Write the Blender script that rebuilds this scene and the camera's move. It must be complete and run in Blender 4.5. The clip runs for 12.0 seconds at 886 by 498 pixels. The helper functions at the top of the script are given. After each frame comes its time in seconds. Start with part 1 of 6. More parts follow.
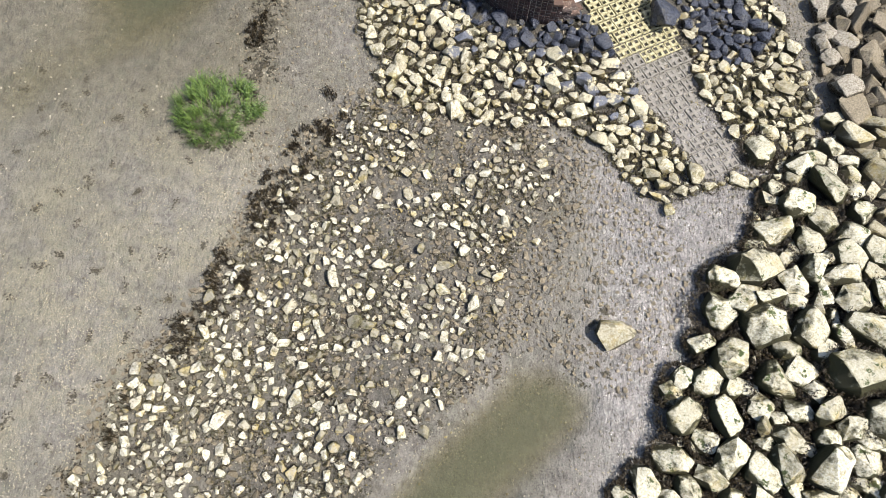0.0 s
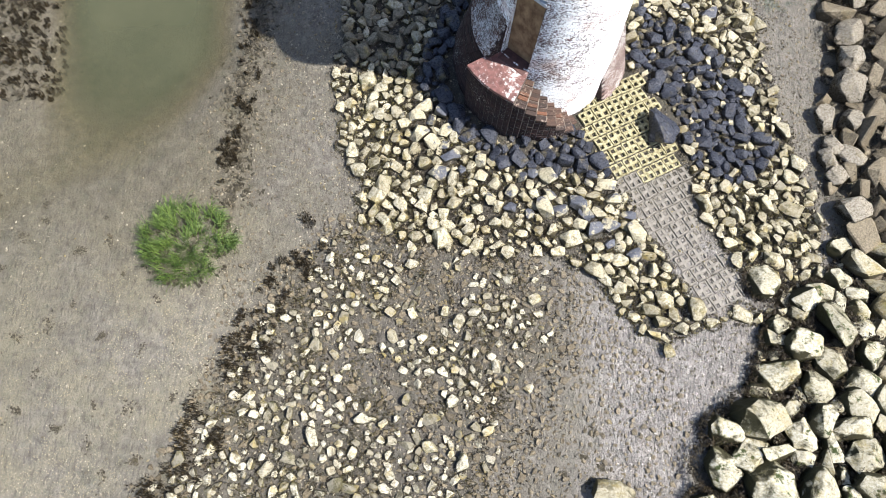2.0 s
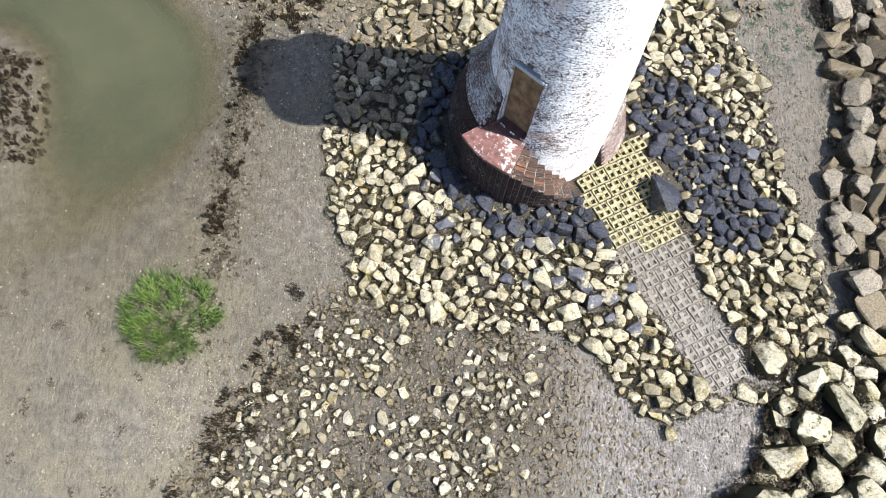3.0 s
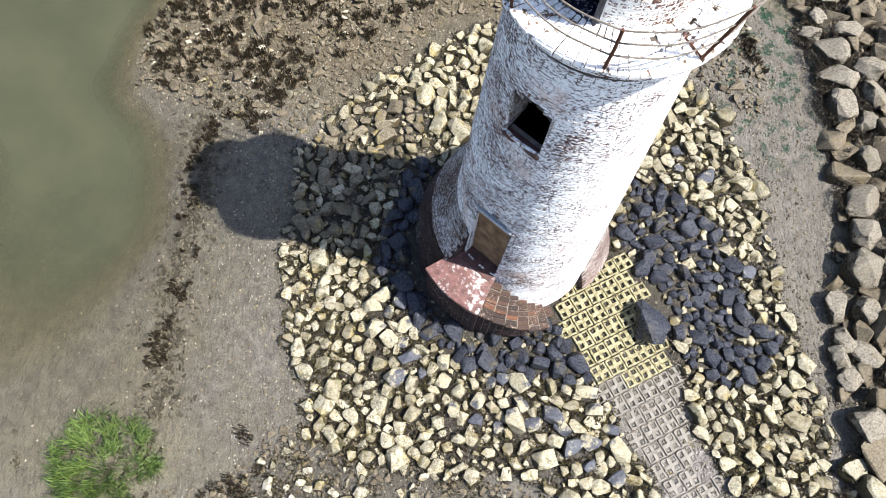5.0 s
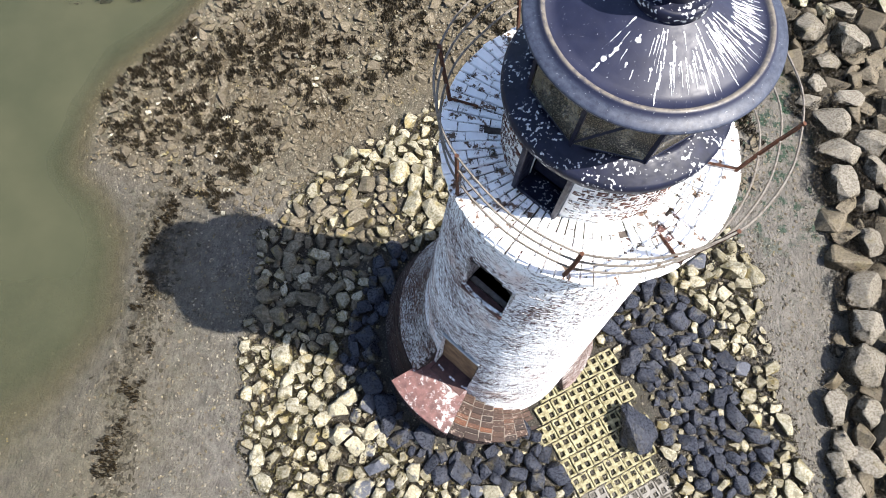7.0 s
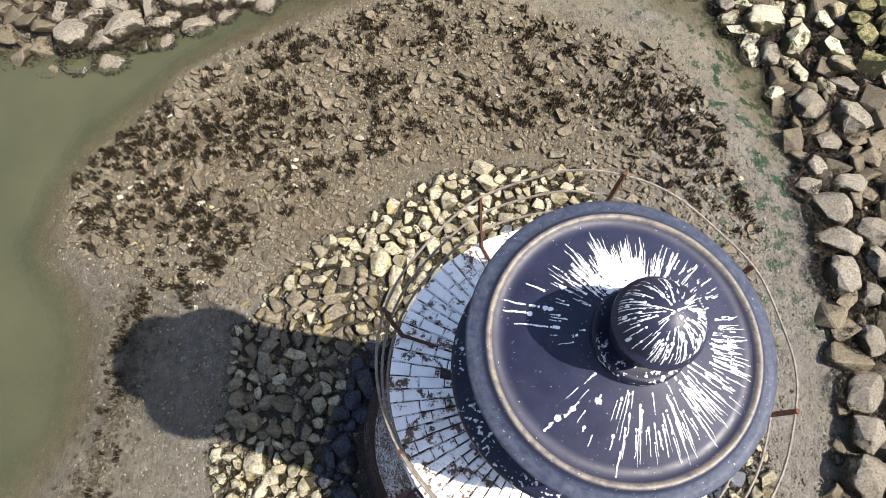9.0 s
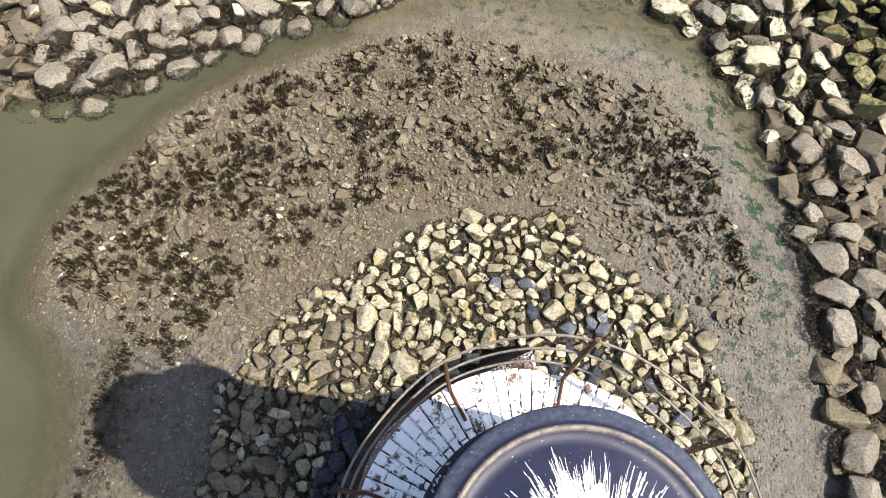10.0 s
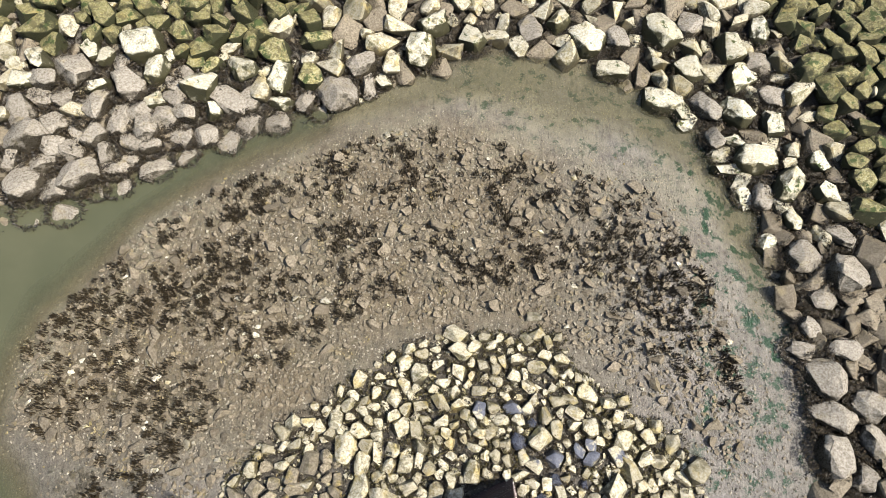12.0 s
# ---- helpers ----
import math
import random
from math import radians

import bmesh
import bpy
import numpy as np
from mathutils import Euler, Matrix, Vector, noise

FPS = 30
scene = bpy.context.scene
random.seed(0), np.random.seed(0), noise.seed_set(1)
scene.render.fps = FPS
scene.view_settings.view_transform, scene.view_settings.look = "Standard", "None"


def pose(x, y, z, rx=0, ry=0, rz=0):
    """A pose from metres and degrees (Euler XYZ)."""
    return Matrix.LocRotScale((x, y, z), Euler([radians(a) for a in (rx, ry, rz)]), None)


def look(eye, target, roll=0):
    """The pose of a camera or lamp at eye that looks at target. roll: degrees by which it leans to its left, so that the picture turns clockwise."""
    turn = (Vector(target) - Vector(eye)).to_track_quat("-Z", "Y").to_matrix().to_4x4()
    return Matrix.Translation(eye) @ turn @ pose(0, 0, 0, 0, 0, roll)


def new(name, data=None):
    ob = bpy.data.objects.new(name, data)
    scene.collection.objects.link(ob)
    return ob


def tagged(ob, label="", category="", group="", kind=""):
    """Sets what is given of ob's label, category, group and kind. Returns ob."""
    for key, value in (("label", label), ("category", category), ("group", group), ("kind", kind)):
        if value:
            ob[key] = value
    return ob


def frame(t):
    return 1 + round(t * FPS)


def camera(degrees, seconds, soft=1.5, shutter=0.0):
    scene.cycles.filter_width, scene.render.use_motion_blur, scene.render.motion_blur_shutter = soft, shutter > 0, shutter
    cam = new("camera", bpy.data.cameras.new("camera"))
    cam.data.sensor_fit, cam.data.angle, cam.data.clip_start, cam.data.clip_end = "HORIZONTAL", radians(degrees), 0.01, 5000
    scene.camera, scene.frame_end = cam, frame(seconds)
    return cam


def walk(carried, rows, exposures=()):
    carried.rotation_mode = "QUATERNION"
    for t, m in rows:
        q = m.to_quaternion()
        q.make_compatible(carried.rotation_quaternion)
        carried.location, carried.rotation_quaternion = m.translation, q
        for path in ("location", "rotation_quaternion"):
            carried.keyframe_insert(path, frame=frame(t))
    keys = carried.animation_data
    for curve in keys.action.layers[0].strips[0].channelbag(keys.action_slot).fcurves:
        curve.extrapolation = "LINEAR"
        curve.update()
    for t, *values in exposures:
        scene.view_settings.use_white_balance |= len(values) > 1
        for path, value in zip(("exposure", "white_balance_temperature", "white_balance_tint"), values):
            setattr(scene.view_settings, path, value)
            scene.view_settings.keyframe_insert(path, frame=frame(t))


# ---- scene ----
cam = camera(68.8, 12.0, soft=0.45)
PATH = [
    (0, (-2.0, -11.134, 11.466), (-2.0, -10.452, 9.585), 3.4),
    (0.5, (-2.012, -10.352, 11.533), (-2.007, -9.686, 9.647), 3.8),
    (1, (-2.063, -9.602, 11.579), (-2.042, -8.947, 9.69), 5.2),
    (1.5, (-2.077, -8.939, 11.637), (-2.052, -8.281, 9.749), 5.4),
    (2, (-2.089, -8.251, 11.665), (-2.057, -7.591, 9.777), 5.7),
    (2.5, (-2.061, -7.538, 11.691), (-2.029, -6.876, 9.805), 5.8),
    (3, (-2.035, -6.866, 11.68), (-2.003, -6.197, 9.795), 5.9),
    (3.2, (-2.027, -6.592, 11.669), (-1.993, -5.922, 9.785), 6.2),
    (4.8, (-1.536, -4.546, 11.451), (-1.516, -3.864, 9.57), 5.1),
    (5, (-1.48, -4.325, 11.429), (-1.459, -3.644, 9.548), 5.2),
    (5.5, (-1.336, -3.804, 11.353), (-1.314, -3.124, 9.472), 5.4),
    (6, (-1.215, -3.337, 11.29), (-1.193, -2.657, 9.409), 5.4),
    (6.5, (-1.143, -2.906, 11.252), (-1.121, -2.225, 9.371), 5.4),
    (7, (-1.106, -2.484, 11.262), (-1.083, -1.803, 9.382), 5.5),
    (7.2, (-1.085, -2.298, 11.255), (-1.064, -1.619, 9.374), 5.5),
    (8.8, (-0.907, -0.865, 11.357), (-0.887, -0.184, 9.477), 5.5),
    (9, (-0.879, -0.658, 11.378), (-0.86, 0.021, 9.497), 5.4),
    (9.5, (-0.796, -0.145, 11.449), (-0.777, 0.531, 9.567), 5.4),
    (10, (-0.719, 0.372, 11.509), (-0.7, 1.045, 9.626), 5.4),
    (10.5, (-0.658, 0.897, 11.576), (-0.637, 1.568, 9.692), 5.4),
    (11, (-0.593, 1.501, 11.666), (-0.576, 2.163, 9.779), 5.1),
    (11.5, (-0.565, 2.119, 11.761), (-0.548, 2.773, 9.871), 5.2),
    (12, (-0.521, 2.769, 11.845), (-0.506, 3.415, 9.952), 5.0),
]
walk(cam, [(t, look(e, g, r)) for t, e, g, r in PATH], exposures=[(0.0, 1.26, 6380, 11.0), (3.0, 1.26, 6340, 11.0), (7.0, 1.22, 6340, 12.0), (9.5, 1.20, 6700, 12.5), (12.0, 1.28, 6520, 11.5)])

# ---- light ----
SUN_DIR = Vector((0.675, -0.13, 1.0)).normalized()
world = bpy.data.worlds.new("sky")
scene.world = world
world.use_nodes = True
wn = world.node_tree.nodes
sky = wn.new("ShaderNodeTexSky")
sky.sky_type = "NISHITA"
sky.sun_disc = False
sky.sun_elevation = math.asin(SUN_DIR.z)
sky.sun_rotation = math.atan2(SUN_DIR.x, SUN_DIR.y)
world.node_tree.links.new(sky.outputs[0], wn["Background"].inputs[0])
sky.air_density, sky.dust_density, sky.ozone_density = 1.0, 1.6, 1.1
wn["Background"].inputs[1].default_value = 0.103
sun = new("sun", bpy.data.lights.new("sun", "SUN"))
sun.data.energy = 4.9
sun.data.angle = radians(0.53)
sun.data.color = (1.0, 0.95, 0.86)
sun.matrix_world = look(SUN_DIR * 40, (0, 0, 0))


# ---- materials ----
DAMP = 0.68


class Mat:
    """A small writer of node materials."""

    def __init__(self, name):
        self.m = bpy.data.materials.new(name)
        self.m.use_nodes = True
        self.t = self.m.node_tree
        self.b = self.t.nodes["Principled BSDF"]
        self.co = self.t.nodes.new("ShaderNodeTexCoord").outputs["Object"]

    def node(self, kind):
        return self.t.nodes.new(kind)

    def put(self, socket, value):
        if isinstance(value, bpy.types.NodeSocket):
            self.t.links.new(value, socket)
        elif value is not None:
            if isinstance(value, tuple) and len(value) == 3 and len(socket.default_value) == 4:
                value = (*value, 1.0)
            socket.default_value = value

    def world_place(self):
        self.co = self.node("ShaderNodeNewGeometry").outputs["Position"]
        return self

    def noise(self, scale, detail=4.0, rough=0.55, stretch=None, distort=0.0, turn=0.0):
        n = self.node("ShaderNodeTexNoise")
        co = self.co
        if stretch:
            mp = self.node("ShaderNodeMapping")
            self.put(mp.inputs["Vector"], co)
            mp.inputs["Scale"].default_value = stretch
            mp.inputs["Rotation"].default_value = (0, 0, radians(turn))
            co = mp.outputs[0]
        self.put(n.inputs["Vector"], co)
        n.inputs["Scale"].default_value = scale
        n.inputs["Detail"].default_value = detail
        n.inputs["Roughness"].default_value = rough
        n.inputs["Distortion"].default_value = distort
        return n.outputs["Fac"]

    def voronoi(self, scale, feature="F1", out="Distance"):
        n = self.node("ShaderNodeTexVoronoi")
        n.feature = feature
        self.put(n.inputs["Vector"], self.co)
        n.inputs["Scale"].default_value = scale
        return n.outputs[out]

    def ramp(self, fac, *stops):
        n = self.node("ShaderNodeValToRGB")
        self.put(n.inputs[0], fac)
        e = n.color_ramp.elements
        while len(e) < len(stops):
            e.new(0.5)
        for el, (p, c) in zip(e, stops):
            el.position = p
            el.color = (c, c, c, 1) if isinstance(c, (int, float)) else (*c, 1)
        return n.outputs[0]

    def mix(self, fac, a, b, blend="MIX"):
        n = self.node("ShaderNodeMix")
        n.data_type, n.blend_type = "RGBA", blend
        self.put(n.inputs[0], fac)
        self.put(n.inputs[6], a)
        self.put(n.inputs[7], b)
        return n.outputs[2]

    def math(self, op, a, b=None):
        n = self.node("ShaderNodeMath")
        n.operation = op
        self.put(n.inputs[0], a)
        self.put(n.inputs[1], b)
        return n.outputs[0]

    def attr(self, name):
        n = self.node("ShaderNodeAttribute")
        n.attribute_name = name
        return n.outputs["Fac"]

    def island(self):
        return self.node("ShaderNodeNewGeometry").outputs["Random Per Island"]

    def random(self):
        return self.node("ShaderNodeObjectInfo").outputs["Random"]

    def up(self):
        n = self.node("ShaderNodeSeparateXYZ")
        self.put(n.inputs[0], self.node("ShaderNodeNewGeometry").outputs["Normal"])
        return n.outputs[2]

    def bump(self, height, strength=0.5, distance=0.01, onto=None):
        n = self.node("ShaderNodeBump")
        self.put(n.inputs["Height"], height)
        n.inputs["Strength"].default_value = strength
        n.inputs["Distance"].default_value = distance
        if onto:
            self.put(n.inputs["Normal"], onto)
        self.put(self.b.inputs["Normal"], n.outputs[0])
        return n.outputs[0]

    def done(self, color=None, rough=None, metal=None, spec=None, damp=DAMP):
        """damp: how much of its dry colour the soaked surface keeps."""
        if damp < 1.0:
            color = self.mix(1.0, color, (damp, damp, damp), "MULTIPLY")
        self.put(self.b.inputs["Base Color"], color)
        self.put(self.b.inputs["Roughness"], rough)
        self.put(self.b.inputs["Metallic"], metal)
        self.put(self.b.inputs["Specular IOR Level"], spec)
        return self.m


def stone_material(name, dark, mid, light, algae=0.25, rough=0.75, per_object=True, mud=(0.10, 0.085, 0.06), side_amount=0.5, dull=0.5, green=0.0, clad=0.0, speck=0.45):
    k = Mat(name).world_place()
    tone = k.random() if per_object else k.island()
    grain, pits = k.noise(26, 9, 0.72), k.noise(75, 6, 0.7)
    patch = k.noise(5.5, 7, 0.68)
    base = k.ramp(grain, (0.30, dark), (0.46, mid), (0.64, light))
    base = k.mix(k.ramp(pits, (0.34, speck), (0.46, 0.0)), base, dark)
    base = k.mix(k.ramp(tone, (0.0, 0.0), (0.45, 0.12 * dull), (0.8, 0.9 * dull), (1.0, dull)), base, tuple(0.42 * d + 0.18 * m for d, m in zip(dark, mid)))
    rust = k.ramp(k.noise(3.1, 4, 0.6), (0.57, 0.0), (0.68, 0.6))
    base = k.mix(k.math("MULTIPLY", rust, speck * 2.0), base, (0.42, 0.32, 0.085))
    weed = k.ramp(k.noise(8, 8, 0.74), (0.585 - algae * 0.28, 0.0), (0.635 - algae * 0.22, 1.0))
    base = k.mix(k.math("MULTIPLY", weed, min(1.0, 0.35 + algae)), base, k.mix(patch, (0.100, 0.084, 0.028), (0.052, 0.042, 0.022)))
    if green:
        moss = k.ramp(k.noise(4.2, 7, 0.7), (0.63 - 0.2 * green, 0.0), (0.68 - 0.2 * green, 1.0))
        base = k.mix(moss, base, (0.050, 0.072, 0.018))
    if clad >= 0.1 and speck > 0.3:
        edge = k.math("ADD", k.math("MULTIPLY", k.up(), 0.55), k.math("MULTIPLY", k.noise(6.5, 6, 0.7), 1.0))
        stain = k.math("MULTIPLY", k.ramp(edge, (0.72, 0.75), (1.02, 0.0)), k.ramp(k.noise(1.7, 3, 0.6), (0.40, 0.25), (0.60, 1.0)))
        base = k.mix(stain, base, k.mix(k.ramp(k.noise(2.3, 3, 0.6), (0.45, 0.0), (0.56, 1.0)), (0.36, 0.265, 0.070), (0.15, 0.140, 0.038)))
    # Mud and weed coat that also puts the sides' shade into the colour.
    side_dark = k.ramp(k.math("ADD", k.math("MULTIPLY", k.up(), 0.62), k.math("MULTIPLY", patch, 0.9)), (0.52 + clad, 1.0), (0.70 + clad, 0.0))
    base = k.mix(k.math("MULTIPLY", side_dark, side_amount), base, k.mix(pits, mud, tuple(0.4 * v for v in mud)))
    k.bump(pits, 0.8, 0.010, k.bump(grain, 0.9, 0.024, k.bump(patch, 0.5, 0.04)))
    return k.done(base, k.ramp(grain, (0.3, rough - 0.12), (0.7, min(1.0, rough + 0.12))), spec=0.24)


PALE = stone_material("pale_limestone", (0.20, 0.165, 0.085), (0.47, 0.425, 0.295), (0.73, 0.69, 0.57), 0.22, side_amount=0.85, mud=(0.055, 0.043, 0.021), dull=0.5, clad=0.19)
PALE_RUBBLE = stone_material("pale_apron_rubble", (0.20, 0.165, 0.085), (0.46, 0.415, 0.285), (0.70, 0.66, 0.54), 0.22, per_object=False, side_amount=0.85, mud=(0.055, 0.043, 0.021), dull=0.6, clad=0.19)
PALE_FINE = stone_material("pale_rubble", (0.22, 0.19, 0.12), (0.56, 0.52, 0.40), (0.76, 0.73, 0.62), 0.26, per_object=False, side_amount=0.9, mud=(0.060, 0.050, 0.026), dull=0.9, clad=0.16)
PALE_ONE = stone_material("pale_field_stone", (0.22, 0.19, 0.12), (0.56, 0.52, 0.40), (0.76, 0.73, 0.62), 0.26, side_amount=0.9, mud=(0.060, 0.050, 0.026), dull=0.8, clad=0.16)
BOULDER = stone_material("bank_limestone", (0.22, 0.19, 0.105), (0.55, 0.51, 0.37), (0.79, 0.76, 0.65), 0.02, mud=(0.046, 0.042, 0.013), side_amount=0.97, dull=0.42, green=0.28, clad=0.30, speck=0.36)
GREY_BOULDER = stone_material("mud_coated_stone", (0.155, 0.132, 0.098), (0.245, 0.215, 0.165), (0.42, 0.38, 0.31), 0.04, 0.30, mud=(0.045, 0.036, 0.021), side_amount=0.92, dull=0.30, clad=0.12, speck=0.14)
MOSSY = stone_material("weedy_stone", (0.11, 0.095, 0.026), (0.27, 0.24, 0.09), (0.56, 0.52, 0.32), 0.34, mud=(0.032, 0.034, 0.010), side_amount=0.96, dull=0.5, green=0.45, clad=0.30, speck=0.3)
BASALT = stone_material("black_basalt", (0.012, 0.014, 0.020), (0.032, 0.036, 0.051), (0.082, 0.090, 0.118), 0.03, 0.30, mud=(0.04, 0.036, 0.022), side_amount=0.5, dull=0.2, clad=0.08, speck=0.2)
def two_tone_material():
    """Blue-grey stone that still wears part of its pale crust."""
    k = Mat("blue_grey_stone_with_crust").world_place()
    grain, pits = k.noise(26, 9, 0.72), k.noise(75, 6, 0.7)
    blue = k.ramp(grain, (0.32, (0.042, 0.046, 0.062)), (0.64, (0.140, 0.150, 0.182)))
    crust = k.ramp(grain, (0.32, (0.22, 0.185, 0.095)), (0.64, (0.62, 0.57, 0.42)))
    where = k.math("ADD", k.math("MULTIPLY", k.noise(4.0, 6, 0.65), 0.9), k.math("MULTIPLY", k.random(), 0.22))
    base = k.mix(k.ramp(where, (0.52, 0.0), (0.60, 1.0)), blue, crust)
    # Side and lower faces are darkened in the colour, as shade would do.
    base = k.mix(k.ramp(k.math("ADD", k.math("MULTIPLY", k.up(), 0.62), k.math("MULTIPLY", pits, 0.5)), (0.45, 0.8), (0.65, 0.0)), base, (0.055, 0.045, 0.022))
    k.bump(pits, 0.7, 0.010, k.bump(grain, 0.8, 0.022))
    return k.done(base, k.ramp(grain, (0.3, 0.45), (0.7, 0.7)), spec=0.35)


TWO_TONE = two_tone_material()
MUDDY = stone_material("muddy_fragments", (0.092, 0.073, 0.045), (0.185, 0.150, 0.100), (0.33, 0.285, 0.205), 0.06, 0.5, per_object=False, mud=(0.06, 0.048, 0.028), side_amount=0.8, dull=0.5, clad=0.10, speck=0.12)
MUDDY_ONE = stone_material("muddy_stone", (0.092, 0.073, 0.045), (0.185, 0.150, 0.100), (0.33, 0.285, 0.205), 0.06, 0.5, mud=(0.06, 0.048, 0.028), side_amount=0.8, dull=0.5, clad=0.10, speck=0.12)


def mud_material():
    k = Mat("tidal_mud").world_place()
    fine, broad, mid = k.noise(34, 8, 0.72), k.noise(0.55, 5, 0.6), k.noise(5, 8, 0.7)
    clods = k.voronoi(24)
    base = k.ramp(mid, (0.32, (0.112, 0.100, 0.085)), (0.50, (0.206, 0.188, 0.163)), (0.68, (0.295, 0.272, 0.240)))
    base = k.mix(k.math("MULTIPLY", k.attr("north"), 0.9), base, k.ramp(mid, (0.3, (0.080, 0.058, 0.029)), (0.7, (0.215, 0.168, 0.098))))
    base = k.mix(k.ramp(broad, (0.42, 0.0), (0.62, 0.5)), base, (0.165, 0.150, 0.105))
    sand = k.attr("sand")
    grit = k.ramp(k.voronoi(27), (0.18, 1.0), (0.30, 0.0))
    spots = k.ramp(k.noise(1.1, 8, 0.8), (0.48, 0.0), (0.58, 1.0))
    base = k.mix(k.math("MULTIPLY", sand, k.ramp(k.noise(0.9, 6, 0.7), (0.42, 0.1), (0.62, 0.75))), base, (0.285, 0.258, 0.180))
    base = k.mix(k.math("MULTIPLY", k.math("MULTIPLY", grit, spots), k.math("ADD", k.math("MULTIPLY", sand, 0.75), 0.18)), base, (0.55, 0.48, 0.30))
    base = k.mix(k.math("MULTIPLY", k.attr("silt"), 0.75), base, k.ramp(mid, (0.35, (0.090, 0.077, 0.050)), (0.65, (0.175, 0.152, 0.104))))
    wet = k.attr("wet")
    # Part of the wet mud's sheen is put into this paler base colour.
    base = k.mix(k.math("MULTIPLY", wet, 0.85), base, k.ramp(mid, (0.35, (0.185, 0.168, 0.155)), (0.65, (0.350, 0.325, 0.308))))
    # Dark mud plus gap shade, painted between stones and in paver holes.
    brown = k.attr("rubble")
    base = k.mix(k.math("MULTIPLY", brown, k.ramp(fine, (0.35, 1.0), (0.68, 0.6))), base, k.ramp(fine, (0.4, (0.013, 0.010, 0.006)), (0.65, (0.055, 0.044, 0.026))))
    algae = k.math("MULTIPLY", k.attr("algae"), k.ramp(k.noise(3.2, 8, 0.75), (0.535, 0.0), (0.575, 1.0)))
    base = k.mix(algae, base, (0.012, 0.050, 0.018))
    uneven = k.ramp(k.noise(1.4, 6, 0.7), (0.38, 0.15), (0.60, 1.0))
    uneven = k.math("MULTIPLY", uneven, k.math("SUBTRACT", 1.0, k.math("MULTIPLY", sand, 0.45)))
    # Low spots of the fine relief darken, high spots pale, in the colour.
    base = k.mix(k.math("MULTIPLY", uneven, k.ramp(fine, (0.37, 0.95), (0.475, 0.0))), base, (0.030, 0.025, 0.019))
    base = k.mix(k.math("MULTIPLY", uneven, k.ramp(fine, (0.56, 0.0), (0.70, 0.7))), base, (0.40, 0.37, 0.31))
    ripple = k.noise(6.5, 5, 0.62, stretch=(2.6, 0.8, 1), turn=35)
    # Ripple troughs get their shade in the colour as well.
    base = k.mix(k.ramp(ripple, (0.36, 0.8), (0.47, 0.0)), base, k.mix(0.5, base, (0.05, 0.045, 0.040)))
    # Dark weed bed plus gap shade, painted under and between bank boulders.
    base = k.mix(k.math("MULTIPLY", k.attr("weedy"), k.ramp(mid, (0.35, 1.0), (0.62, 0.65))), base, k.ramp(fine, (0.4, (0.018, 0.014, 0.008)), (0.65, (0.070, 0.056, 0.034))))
    gloss = k.math("SUBTRACT", k.ramp(k.noise(3.5, 5, 0.6), (0.35, 0.36), (0.65, 0.62)), k.math("MULTIPLY", wet, 0.30))
    calm = k.math("SUBTRACT", 1.0, k.math("MULTIPLY", wet, 0.72))
    rough_bed = k.bump(k.math("MULTIPLY", k.noise(9, 7, 0.72, stretch=(1.4, 0.8, 1)), calm), 0.9, 0.05)
    rough_bed = k.bump(k.math("MULTIPLY", ripple, k.math("ADD", 0.5, k.math("MULTIPLY", wet, 0.9))), 1.0, 0.07, rough_bed)
    rough_bed = k.bump(k.math("MULTIPLY", k.noise(17, 3, 0.55), wet), 1.0, 0.030, rough_bed)
    k.bump(k.math("MULTIPLY", fine, calm), 1.0, 0.028, k.bump(k.math("MULTIPLY", clods, calm), 0.35, 0.02, rough_bed))
    return k.done(base, gloss, spec=k.math("ADD", k.math("MULTIPLY", wet, 0.55), 0.30))


def water_material():
    k = Mat("murky_creek_water").world_place()
    deep = k.mix(k.ramp(k.noise(0.5, 4, 0.6), (0.35, 0.0), (0.65, 1.0)), (0.046, 0.050, 0.028), (0.062, 0.063, 0.036))
    deep = k.mix(k.ramp(k.attr("depth"), (0.1, 1.0), (0.6, 0.0)), deep, (0.115, 0.103, 0.068))
    k.put(k.b.inputs["Base Color"], deep)
    k.b.inputs["Roughness"].default_value = 0.06
    k.b.inputs["IOR"].default_value = 1.33
    k.bump(k.noise(5, 3, 0.5, stretch=(1, 1.8, 1)), 0.05, 0.01)
    clear = k.node("ShaderNodeBsdfTransparent")
    k.put(clear.inputs[0], k.mix(k.ramp(k.attr("depth"), (0.0, 0.0), (0.4, 1.0)), (1.0, 1.0, 1.0), (0.90, 0.89, 0.77)))
    mixer = k.node("ShaderNodeMixShader")
    k.put(mixer.inputs[0], k.ramp(k.attr("depth"), (0.0, 0.0), (0.22, 0.16), (0.50, 0.60), (0.9, 0.92)))
    k.t.links.new(clear.outputs[0], mixer.inputs[1])
    k.t.links.new(k.b.outputs[0], mixer.inputs[2])
    k.t.links.new(mixer.outputs[0], k.t.nodes["Material Output"].inputs["Surface"])
    return k.m


